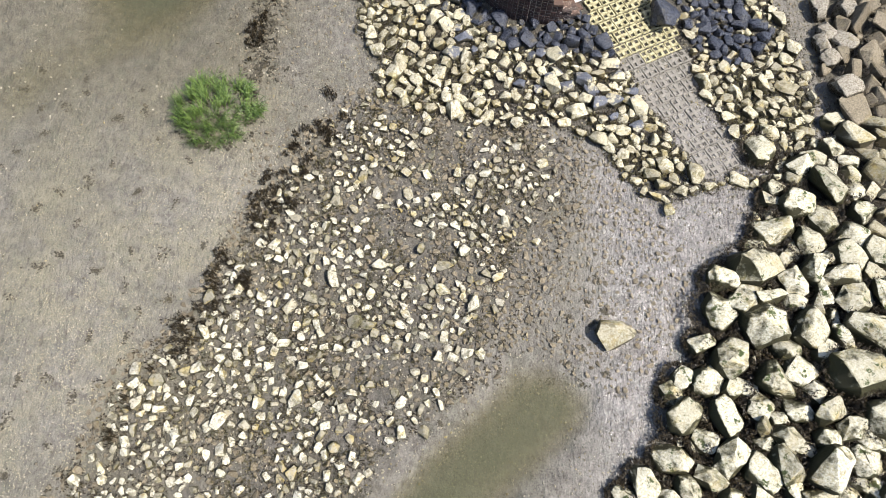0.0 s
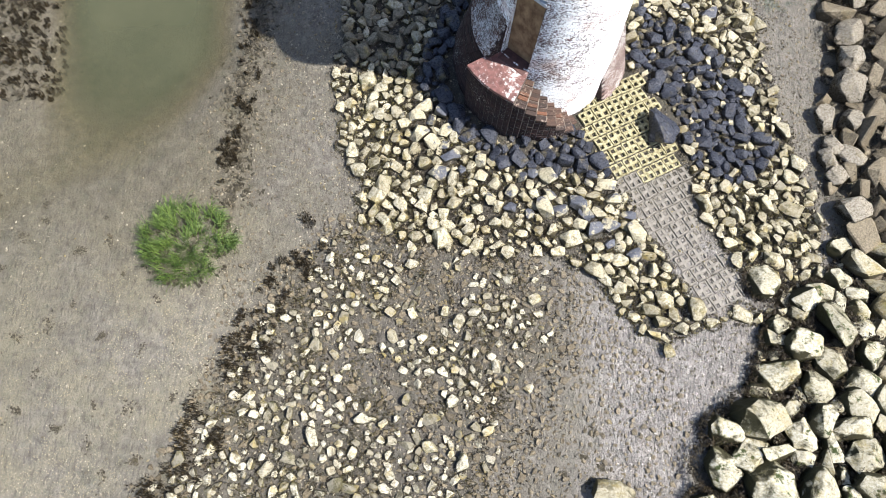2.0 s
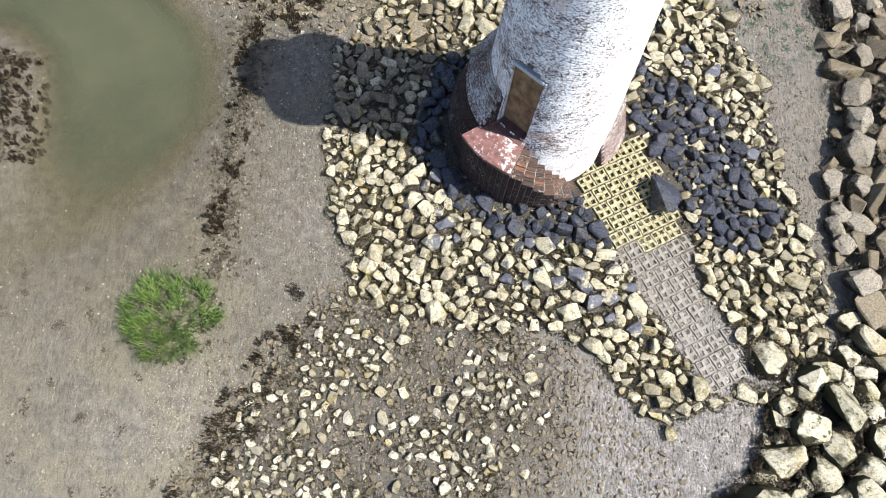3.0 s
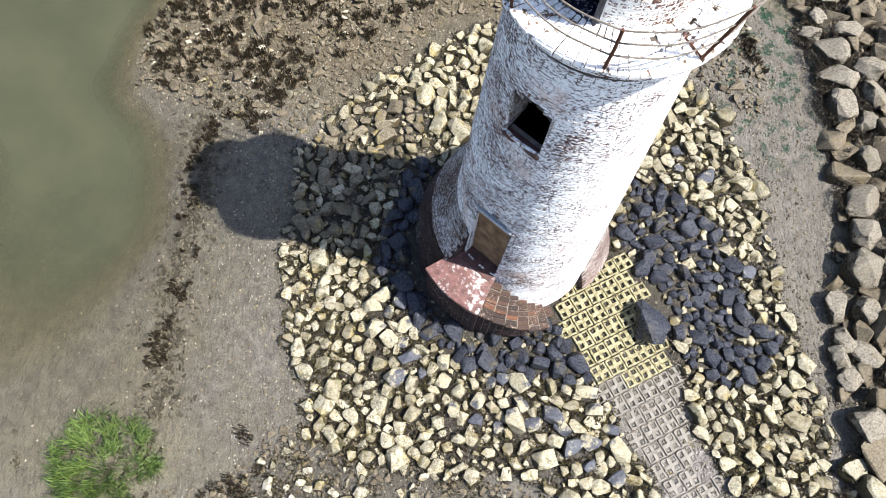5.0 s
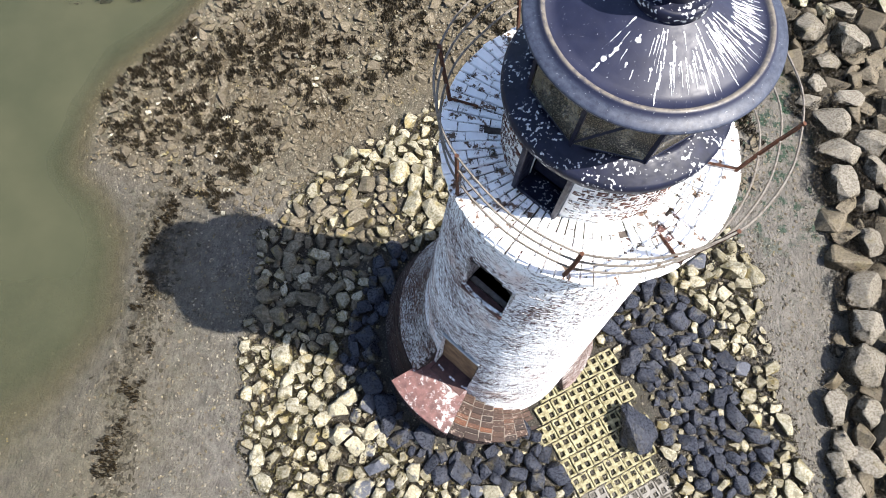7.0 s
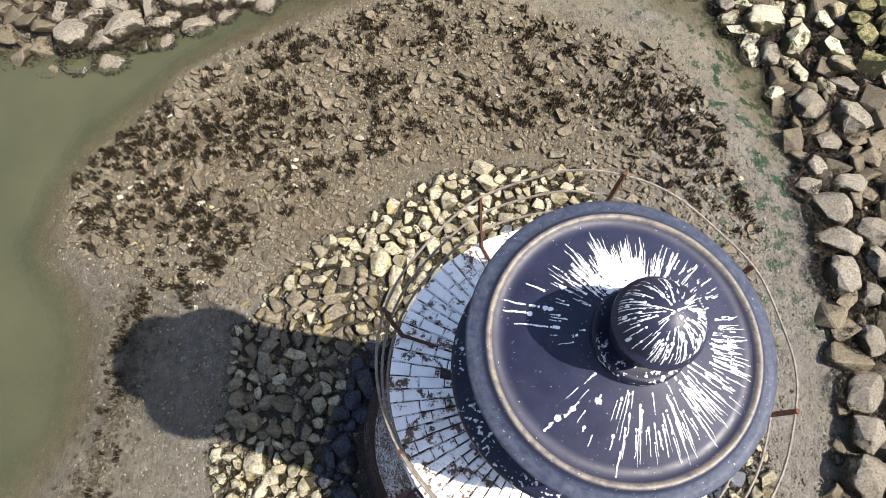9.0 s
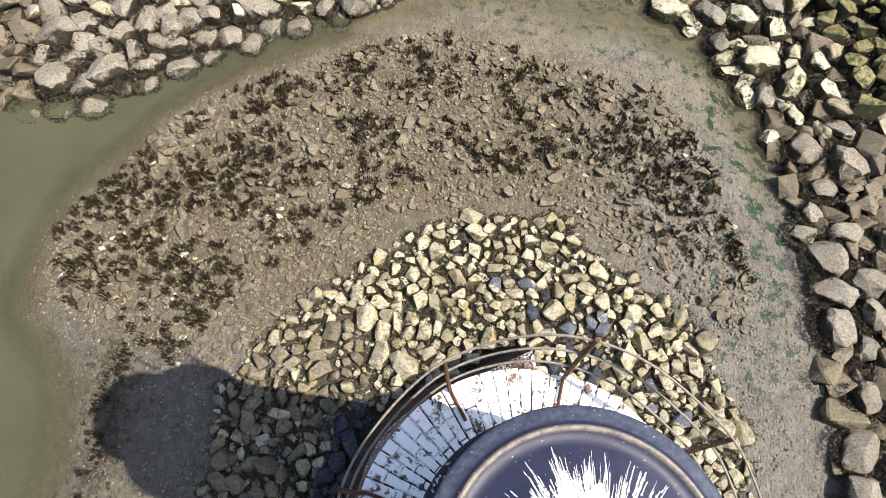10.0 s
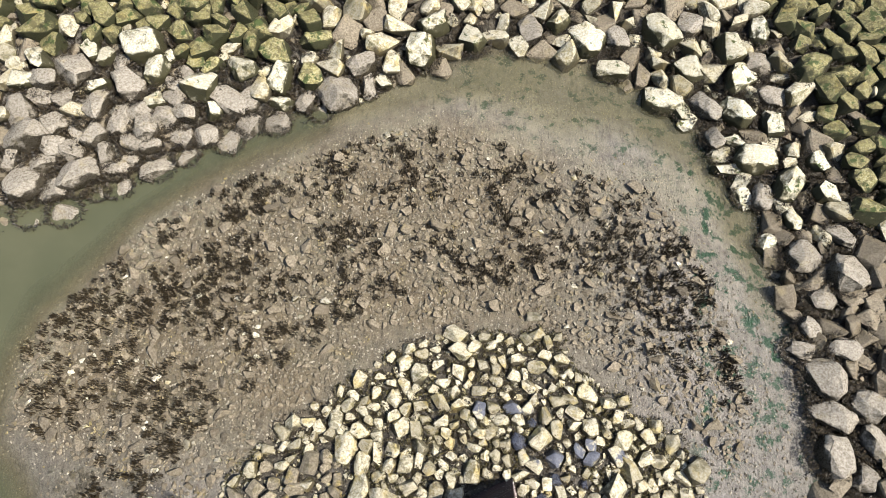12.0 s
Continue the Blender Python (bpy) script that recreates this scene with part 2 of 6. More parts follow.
def painted_brick(name, worn, paint=(0.80, 0.81, 0.82), brick_a=(0.27, 0.14, 0.11), brick_b=(0.15, 0.078, 0.064), per_object=False, grime=0.02, dash=(1.9, 1.9, 4.8), stain=0.4):
    """Limewashed brick: worn is the noise level under which the paint has gone."""
    k = Mat(name).world_place()
    tone = k.random() if per_object else k.island()
    brick_a, brick_b = (tuple(DAMP * v for v in c) for c in (brick_a, brick_b))
    if paint[0] < 0.8:
        paint = tuple(DAMP * v for v in paint)
    raw = k.mix(tone, brick_a, brick_b)
    raw = k.mix(k.ramp(k.noise(60, 6, 0.7), (0.45, 0.0), (0.75, 0.5)), raw, tuple(1.7 * v for v in brick_a))
    level = k.math("ADD", k.math("MULTIPLY", k.noise(13, 8, 0.74, stretch=dash), 0.74), k.math("MULTIPLY", k.noise(1.5, 5, 0.65), 0.24))
    level = k.math("ADD", level, k.math("MULTIPLY", tone, 0.03))
    # The weather side, to the west, has lost more of its paint.
    sep = k.node("ShaderNodeSeparateXYZ")
    k.put(sep.inputs[0], k.co)
    level = k.math("ADD", level, k.math("MULTIPLY", sep.outputs[0], grime))
    mask = k.ramp(level, (worn - 0.015, 0.0), (worn + 0.02, 1.0))
    white = k.mix(k.ramp(k.noise(9, 7, 0.7), (0.52, 0.0), (0.78, 0.4)), paint, (0.60, 0.59, 0.56))
    white = k.mix(k.ramp(k.noise(1.1, 6, 0.7), (0.54, 0.0), (0.66, stain)), white, (0.60, 0.43, 0.36))
    k.bump(mask, 0.5, 0.004, k.bump(k.noise(90, 6, 0.7), 0.3, 0.004))
    return k.done(k.mix(mask, raw, white), k.ramp(mask, (0, 0.85), (1, 0.62)), spec=0.3, damp=1.0)


WHITE_BRICK = painted_brick("limewashed_tower_brick", 0.480, (0.90, 0.91, 0.92), (0.130, 0.062, 0.052), (0.060, 0.034, 0.031), grime=0.020, stain=0.75)
PIER_BRICK = painted_brick("weathered_pier_brick", 0.535, (0.66, 0.61, 0.58), (0.17, 0.105, 0.09), (0.085, 0.055, 0.048), grime=0.0)
DECK_BRICK = painted_brick("limewashed_deck_brick", 0.440, (0.91, 0.91, 0.90), (0.20, 0.12, 0.085), (0.06, 0.06, 0.035), per_object=True, grime=0.006, dash=(0.9, 0.9, 1.0), stain=0.3)
LANTERN_BRICK = painted_brick("flaking_lantern_brick", 0.508, (0.82, 0.81, 0.78), (0.13, 0.055, 0.038), (0.08, 0.035, 0.026), per_object=True)
WORN_BRICK = painted_brick("half_bare_brick", 0.525, (0.74, 0.72, 0.70), (0.13, 0.07, 0.05), (0.06, 0.035, 0.03), grime=0.0)
PLINTH_BRICK = painted_brick("dark_plinth_brick", 0.60, (0.50, 0.47, 0.44), (0.050, 0.026, 0.023), (0.020, 0.013, 0.012), grime=0.0)


def step_brick_material():
    """Red and brown treads, each brick burnt to its own shade, with a little old whitewash."""
    k = Mat("red_step_brick").world_place()
    raw = k.ramp(k.random(), (0.0, (0.045, 0.030, 0.026)), (0.40, (0.085, 0.050, 0.038)), (0.86, (0.115, 0.064, 0.044)), (0.98, (0.25, 0.10, 0.05)))
    raw = k.mix(k.ramp(k.noise(48, 7, 0.72), (0.42, 0.6), (0.60, 0.0)), raw, (0.035, 0.026, 0.022))
    wash = k.ramp(k.math("ADD", k.math("MULTIPLY", k.noise(22, 9, 0.78), 0.75), k.math("MULTIPLY", k.noise(2.2, 3, 0.5), 0.25)), (0.555, 0.0), (0.60, 0.8))
    k.bump(k.noise(55, 7, 0.7), 0.5, 0.006)
    return k.done(k.mix(wash, raw, (0.46, 0.36, 0.30)), 0.75, spec=0.3)


STEP_BRICK = step_brick_material()


def simple_mat(name, a, b, scale=12, rough=0.7, metal=0.0, bump=0.4, detail=6, stretch=None, edge=(0.35, 0.65), damp=DAMP):
    k = Mat(name).world_place()
    n = k.noise(scale, detail, 0.65, stretch)
    k.bump(k.noise(scale * 5, 6, 0.7, stretch), bump, 0.006)
    return k.done(k.ramp(n, (edge[0], a), (edge[1], b)), k.ramp(n, (0.3, rough), (0.7, min(1, rough + 0.15))), metal, damp=damp)


MORTAR = simple_mat("white_mortar", (0.66, 0.65, 0.62), (0.86, 0.86, 0.85), 20, 0.9, damp=1.0)
DARK_MORTAR = simple_mat("dirty_mortar", (0.055, 0.045, 0.038), (0.15, 0.12, 0.10), 18, 0.9)
GREY_MORTAR = simple_mat("grey_mortar", (0.13, 0.105, 0.085), (0.34, 0.30, 0.26), 25, 0.9)
RUST = simple_mat("rusty_iron", (0.055, 0.022, 0.014), (0.17, 0.066, 0.03), 35, 0.8, 0.2)
RAIL_METAL = simple_mat("weathered_rail_iron", (0.16, 0.13, 0.10), (0.34, 0.31, 0.27), 40, 0.6, 0.3)
PLY = simple_mat("weathered_plywood", (0.13, 0.062, 0.026), (0.40, 0.26, 0.14), 4.5, 0.75, 0, 0.3, 8, (1.3, 1.3, 1.0))
TIMBER = simple_mat("bleached_timber", (0.20, 0.16, 0.13), (0.42, 0.38, 0.34), 14, 0.8, 0, 0.5)
LINTEL = simple_mat("pale_lintel_paint", (0.38, 0.42, 0.47), (0.66, 0.70, 0.74), 30, 0.6)
DARK_WOOD = simple_mat("red_brown_threshold", (0.065, 0.028, 0.026), (0.15, 0.07, 0.06), 12, 0.6)
PAVER = simple_mat("yellowed_concrete_paver", (0.135, 0.112, 0.042), (0.46, 0.42, 0.255), 15, 0.85, edge=(0.34, 0.60))
PAVER_MUD = simple_mat("muddy_concrete_paver", (0.145, 0.130, 0.107), (0.225, 0.204, 0.172), 9, 0.5)


def landing_material():
    k = Mat("red_oxide_landing").world_place()
    red = k.ramp(k.noise(8, 6, 0.65), (0.35, (0.10, 0.042, 0.038)), (0.65, (0.24, 0.112, 0.098)))
    flake = k.ramp(k.math("ADD", k.math("MULTIPLY", k.noise(14, 9, 0.78), 0.7), k.math("MULTIPLY", k.noise(1.8, 2, 0.5), 0.4)), (0.56, 0.0), (0.62, 1.0))
    k.bump(flake, 0.3, 0.003, k.bump(k.noise(40, 6, 0.7), 0.3, 0.006))
    return k.done(k.mix(flake, red, (0.74, 0.70, 0.69)), 0.5)


def black_paint(name, spots=0.0, gloss=0.40):
    k = Mat(name).world_place()
    base = k.ramp(k.noise(14, 6, 0.65), (0.35, (0.005, 0.007, 0.022)), (0.7, (0.016, 0.019, 0.048)))
    if spots:
        dots = k.ramp(k.noise(42, 2, 0.5), (0.585, 0.0), (0.61, 1.0))
        where = k.ramp(k.noise(5.5, 4, 0.6), (0.60 - spots, 0.0), (0.66 - spots, 1.0))
        base = k.mix(k.math("MULTIPLY", dots, where), base, (0.75, 0.76, 0.78))
    k.bump(k.noise(30, 6, 0.6), 0.15, 0.004)
    return k.done(base, k.ramp(k.noise(20, 5, 0.6), (0.35, gloss), (0.7, gloss + 0.25)), spec=0.3)


BLACK = black_paint("black_lantern_paint")
BLACK_SPOT = black_paint("black_paint_with_droppings", 0.12)


def cap_material():
    """Navy-black roof paint, paler towards the rim, with a worn pale seam."""
    k = Mat("navy_roof_paint")
    sep = k.node("ShaderNodeSeparateXYZ")
    k.put(sep.inputs[0], k.co)
    x, y = sep.outputs[0], sep.outputs[1]
    r = k.math("SQRT", k.math("ADD", k.math("MULTIPLY", x, x), k.math("MULTIPLY", y, y)))
    base = k.ramp(k.noise(6, 6, 0.65), (0.3, (0.013, 0.015, 0.040)), (0.7, (0.028, 0.032, 0.068)))
    ring = k.ramp(r, (0.616, 0.0), (0.624, 1.0), (0.642, 1.0), (0.650, 0.0))
    base = k.mix(k.math("MULTIPLY", ring, k.ramp(k.noise(25, 6, 0.7), (0.35, 0.3), (0.6, 0.85))), base, (0.30, 0.26, 0.20))
    rim = k.ramp(r, (0.66, 0.0), (0.675, 1.0))
    base = k.mix(k.math("MULTIPLY", rim, 0.7), base, k.ramp(k.noise(30, 6, 0.7), (0.35, (0.030, 0.040, 0.070)), (0.7, (0.11, 0.13, 0.18))))
    specks = k.ramp(k.noise(90, 3, 0.5), (0.70, 0.0), (0.73, 0.8))
    base = k.mix(specks, base, (0.70, 0.71, 0.73))
    k.bump(k.noise(35, 6, 0.65), 0.12, 0.004)
    return k.done(base, k.ramp(k.noise(11, 6, 0.7), (0.35, 0.42), (0.65, 0.58)), spec=0.38)


CAP = cap_material()
DROPPING = simple_mat("dried_bird_dropping", (0.74, 0.75, 0.76), (0.88, 0.88, 0.87), 40, 0.75, damp=1.0)


def glass_material():
    k = Mat("salt_stained_glass").world_place()
    k.b.inputs["Transmission Weight"].default_value = 1.0
    k.b.inputs["IOR"].default_value = 1.45
    stain = k.ramp(k.math("ADD", k.noise(7, 6, 0.7), k.math("MULTIPLY", k.noise(2, 2), 0.2)), (0.60, 0.0), (0.74, 1.0))
    film = k.node("ShaderNodeBsdfDiffuse")
    film.inputs[0].default_value = (0.28, 0.25, 0.19, 1)
    mixer = k.node("ShaderNodeMixShader")
    k.put(mixer.inputs[0], k.math("ADD", k.math("MULTIPLY", stain, 0.55), 0.16))
    k.t.links.new(k.b.outputs[0], mixer.inputs[1])
    k.t.links.new(film.outputs[0], mixer.inputs[2])
    k.t.links.new(mixer.outputs[0], k.t.nodes["Material Output"].inputs["Surface"])
    k.b.inputs["Base Color"].default_value = (0.75, 0.73, 0.62, 1)
    k.b.inputs["Roughness"].default_value = 0.08
    return k.m


GLASS = glass_material()


def leaf_material(name, a, b, rough=0.55, spec=0.3):
    k = Mat(name).world_place()
    base = k.mix(k.island(), a, b)
    return k.done(k.mix(k.ramp(k.noise(3, 3), (0.4, 0.0), (0.7, 0.5)), base, tuple(0.6 * v for v in a)), rough, spec=spec)


GRASS = leaf_material("fresh_grass", (0.022, 0.062, 0.008), (0.175, 0.250, 0.055))
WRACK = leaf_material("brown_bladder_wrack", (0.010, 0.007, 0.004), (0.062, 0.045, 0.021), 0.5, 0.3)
OLIVE_WEED = leaf_material("olive_stone_weed", (0.030, 0.026, 0.008), (0.125, 0.105, 0.034), 0.6, 0.3)
# Darker apron stone, its colour lowered for the tower's shadow.
BROWN_STONE = stone_material("shaded_brown_stone", (0.090, 0.072, 0.046), (0.215, 0.18, 0.122), (0.43, 0.38, 0.28), 0.22, 0.55, side_amount=0.8, mud=(0.05, 0.04, 0.024), dull=0.5)
GRIT = stone_material("shore_grit", (0.13, 0.11, 0.075), (0.30, 0.265, 0.20), (0.60, 0.55, 0.44), 0.05, per_object=False, side_amount=0.2, dull=0.9)
DARK_CLOD = stone_material("dark_mud_clods", (0.030, 0.025, 0.016), (0.070, 0.060, 0.040), (0.13, 0.113, 0.080), 0.05, 0.5, per_object=False, side_amount=0.6, mud=(0.03, 0.025, 0.014), dull=0.6, speck=0.05)
SHELL = simple_mat("broken_shell", (0.30, 0.26, 0.16), (0.66, 0.60, 0.44), 30, 0.6)
MUD, WATER, LANDING = mud_material(), water_material(), landing_material()


# ---- building helpers ----
def link(name, bm_or_mesh, material=None, parent=None, label="", smooth=False):
    if isinstance(bm_or_mesh, bmesh.types.BMesh):
        me = bpy.data.meshes.new(name)
        bm_or_mesh.to_mesh(me)
        bm_or_mesh.free()
    else:
        me = bm_or_mesh
    if material and not me.materials:
        me.materials.append(material)
    if smooth:
        me.polygons.foreach_set("use_smooth", [True] * len(me.polygons))
    ob = new(name, me)
    if parent:
        ob.parent = parent
    if label:
        tagged(ob, label)
    return ob


def part(name, bm, material, parent, label="", smooth=False):
    return link(name, bm, material, parent, label, smooth)


def empty(name, place=(0, 0, 0)):
    ob = new(name)
    ob.location = place
    return ob


def soup(name, verts, faces, material=None, smooth=False):
    me = bpy.data.meshes.new(name)
    me.from_pydata(verts, [], faces)
    me.update()
    if material:
        me.materials.append(material)
    if smooth:
        me.polygons.foreach_set("use_smooth", [True] * len(me.polygons))
    return me


def lathe(profile, n=64, a0=0.0, a1=360.0):
    """A surface of revolution about z from (r, z) pairs."""
    bm = bmesh.new()
    whole = abs(a1 - a0) > 359.9
    cols = n if whole else n + 1
    rings = []
    for r, z in profile:
        rings.append([bm.verts.new((r * math.cos(radians(a0 + (a1 - a0) * i / n)), r * math.sin(radians(a0 + (a1 - a0) * i / n)), z)) for i in range(cols)])
    for p, q in zip(rings, rings[1:]):
        for i in range(n):
            j = (i + 1) % cols
            bm.faces.new((p[i], p[j], q[j], q[i]))
    return bm


def box_bm(x0, y0, z0, x1, y1, z1, bevel=0.0):
    bm = bmesh.new()
    bmesh.ops.create_cube(bm, size=1.0, matrix=Matrix.Translation(((x0 + x1) / 2, (y0 + y1) / 2, (z0 + z1) / 2)) @ Matrix.Diagonal((x1 - x0, y1 - y0, z1 - z0, 1)))
    if bevel:
        bmesh.ops.bevel(bm, geom=bm.edges[:], offset=bevel, segments=1, affect="EDGES")
    return bm


def tube(points, radius, sides=6, closed=False):
    """A round bar along points."""
    bm, rings, n = bmesh.new(), [], len(points)
    pts = [Vector(p) for p in points]
    for i, p in enumerate(pts):
        a = pts[(i - 1) % n] if closed or i else p
        b = pts[(i + 1) % n] if closed or i < n - 1 else p
        d = (b - a).normalized()
        u = d.cross(Vector((0, 0, 1)) if abs(d.z) < 0.9 else Vector((1, 0, 0))).normalized()
        v = d.cross(u)
        rings.append([bm.verts.new(p + radius * (math.cos(k * math.tau / sides) * u + math.sin(k * math.tau / sides) * v)) for k in range(sides)])
    for i in range(n if closed else n - 1):
        p, q = rings[i], rings[(i + 1) % n]
        for k in range(sides):
            bm.faces.new((p[k], p[(k + 1) % sides], q[(k + 1) % sides], q[k]))
    if not closed:
        bm.faces.new(rings[0][::-1])
        bm.faces.new(rings[-1])
    return bm


def value_noise(x, y, scale, seed, octaves=4, gain=0.5):
    """Smooth noise between about -1 and 1 on arrays."""
    total, amp, norm = np.zeros_like(x), 1.0, 0.0
    for o in range(octaves):
        u, v = x * scale + seed * 17.3 + o * 5.1, y * scale - seed * 9.7 + o * 3.7
        i, j = np.floor(u).astype(np.int64), np.floor(v).astype(np.int64)
        f, g = u - i, v - j
        f, g = f * f * (3 - 2 * f), g * g * (3 - 2 * g)

        def lattice(a, b):
            h = (a * 374761393 + b * 668265263 + seed * 144665 + o * 7919) & 0xFFFFFFFF
            h = ((h ^ (h >> 13)) * 1274126177) & 0xFFFFFFFF
            return ((h ^ (h >> 16)) & 0xFFFF) / 32767.5 - 1.0

        top = lattice(i, j) * (1 - f) + lattice(i + 1, j) * f
        low = lattice(i, j + 1) * (1 - f) + lattice(i + 1, j + 1) * f
        total += amp * (top * (1 - g) + low * g)
        norm += amp
        amp, scale = amp * gain, scale * 2
    return total / norm


def inward(x, y, outline):
    """Distance into a polygon: above 0 inside, below 0 outside."""
    px = np.asarray(outline, float)
    best, inside = np.full(x.shape, 1e9), np.zeros(x.shape, bool)
    for (ax, ay), (bx, by) in zip(px, np.roll(px, -1, 0)):
        dx, dy = bx - ax, by - ay
        s = np.clip(((x - ax) * dx + (y - ay) * dy) / (dx * dx + dy * dy + 1e-12), 0, 1)
        best = np.minimum(best, np.hypot(x - ax - s * dx, y - ay - s * dy))
        inside ^= ((ay > y) != (by > y)) & (x < (bx - ax) * (y - ay) / (by - ay + 1e-12) + ax)
    return np.where(inside, best, -best)


def step(v, a, b):
    s = np.clip((v - a) / (b - a), 0, 1)
    return s * s * (3 - 2 * s)


# ---- plan of the shore ----
CREEK = [(-6.9, -3.4), (-6.7, -2.8), (-6.5, -1.3), (-6.3, 0), (-6.6, 1.5), (-7.0, 2.4), (-7.7, 3.0), (-7.7, 4.1), (-7.4, 4.9), (-6.7, 5.7),
         (-6.1, 6.9), (-5.1, 7.7), (-4.0, 8.4), (-2.7, 9.1), (-1.3, 9.6), (-0.4, 9.8), (0.3, 9.5), (1.5, 9.0), (2.9, 8.8), (4.3, 8.5), (4.9, 7.3), (5.3, 5.9),
         (6.1, 5.6), (6.3, 7.2), (5.8, 8.9), (5.0, 10.2), (3.7, 11.2), (2.1, 11.7), (0.5, 11.8), (-0.7, 11.3)]
CREEK += [(-1.6, 10.8), (-3.0, 10.3), (-5.0, 9.5), (-6.2, 8.7), (-7.6, 7.9), (-9.2, 7.5), (-15, 8), (-15, 1.6), (-11.4, 1.3), (-10.8, 0.8), (-10.6, -0.3), (-10.8, -1.4), (-12.0, -2.0), (-15, -2.6), (-15, -7.5), (-11.5, -7.0), (-9.3, -6.2), (-7.8, -4.4)]
POOL = [(-0.7, -9.0), (0.1, -9.0), (0.9, -9.5), (0.8, -10.1), (0.3, -10.6), (-0.7, -11.5), (-1.4, -12.6), (-3.2, -12.6), (-2.8, -11.4), (-2.2, -10.6), (-1.5, -9.9)]
BANK = [(5.4, 8.7), (5.9, 7.5), (6.2, 5.9), (6.3, 4.4), (6.3, 2.9), (6.5, 1.7), (6.0, -0.4), (5.7, -1.7), (5.9, -2.9), (5.6, -4.3), (4.5, -5.0), (3.8, -5.9), (3.8, -6.5), (3.2, -7.1),
        (2.6, -8.0), (2.5, -8.8), (2.1, -9.4), (1.7, -10.4), (1.1, -11.2), (0.5, -13), (14, -13), (14, 16), (-14, 16), (-14, 6.9), (-9, 6.8), (-7.4, 7.2), (-6, 8.0)]
BANK += [(-4.8, 8.8), (-2.9, 9.7), (-1.4, 10.5), (-0.5, 11.0), (0.7, 11.5), (2.1, 11.3), (3.5, 10.7), (4.6, 9.9)]
PATHWAY = [(0.6, -1.3), (0.95, -0.6), (2.0, -0.1), (2.3, -0.7), (2.9, -2.0), (3.1, -3.4), (4.2, -4.9), (3.2, -5.2), (2.5, -4.2), (1.55, -2.7)]
APRON = [(-4.2, -1.3), (-4.0, -2.2), (-3.5, -3.0), (-3.6, -3.8), (-1.3, -4.3), (0.3, -4.2), (1.0, -4.7), (2.1, -5.9), (3.0, -5.5), (3.6, -5.3), (4.4, -5.2), (5.4, -4.3), (5.6, -3.1), (5.1, -1.5), (5.0, -0.7), (4.9, 0.7),
         (4.7, 2.0), (4.3, 2.9), (4.0, 3.7), (3.2, 3.8), (3.0, 4.2), (2.1, 4.7), (1.8, 5.3), (-0.2, 5.2), (-1.3, 4.7), (-2.2, 4.0), (-3.4, 3.0), (-3.9, 2.3), (-4.4, 1.6), (-4.3, 0.1), (-4.4, -0.8)]
FIELD = [(-4.3, -4.2), (-5.0, -5.5), (-5.7, -6.7), (-6.1, -7.9), (-6.8, -9.0), (-7.5, -9.8), (-7.7, -11), (-8.4, -12.6), (-3.4, -12.6), (-2.8, -11.2), (-2.2, -10.5), (-1.4, -9.4), (-0.8, -8.2), (-0.3, -7.2), (0.3, -5.9), (0.3, -4.6), (-1.3, -4.0), (-3.4, -3.4)]
NORTH = [(x + 0.07 * (x + 1), y + 0.07 * (y - 6)) for x, y in [(-4.4, 2.0), (-5.6, 2.6), (-7.4, 3.2), (-7.5, 4.6), (-6.6, 5.8), (-5.9, 6.8), (-4.8, 7.6), (-3.0, 8.5), (-1.2, 9.2), (0.5, 9.0), (1.8, 8.5), (3.4, 8.2), (4.2, 7.0), (4.6, 5.6), (4.9, 4.4), (4.6, 3.2), (2.4, 4.9), (0.8, 5.7), (-1.4, 5.2)]]
BLACK_SOUTH = [(-1.95, -1.0), (-1.9, -1.6), (-1.3, -2.1), (-0.7, -2.45), (0.2, -2.5), (1.2, -2.55), (1.65, -2.6), (1.6, -2.2), (1.3, -1.7), (0.7, -1.5), (-0.5, -1.6)]
BLACK_EAST = [(1.7, 0.0), (1.9, 1.0), (2.5, 1.5), (3.4, 1.1), (4.2, -0.2), (4.4, -1.3), (5.0, -1.6), (3.9, -2.5), (3.0, -2.1), (2.4, -1.0), (2.1, -0.2)]
BLACK_WEST = [(-1.9, -1.1), (-2.6, -0.8), (-2.5, 0.1), (-2.2, 1.1), (-1.9, 1.6), (-1.6, 1.4), (-1.8, 0.3)]
BLACK_BELT = [(-2.7, -1.0), (-2.6, -1.9), (-1.9, -2.9), (-0.6, -3.5), (0.9, -3.7), (2.1, -4.4), (1.9, -3.2), (1.4, -2.6), (-0.6, -2.2), (-1.6, -1.4), (-2.0, -0.7)]
WATER_Z = -0.085


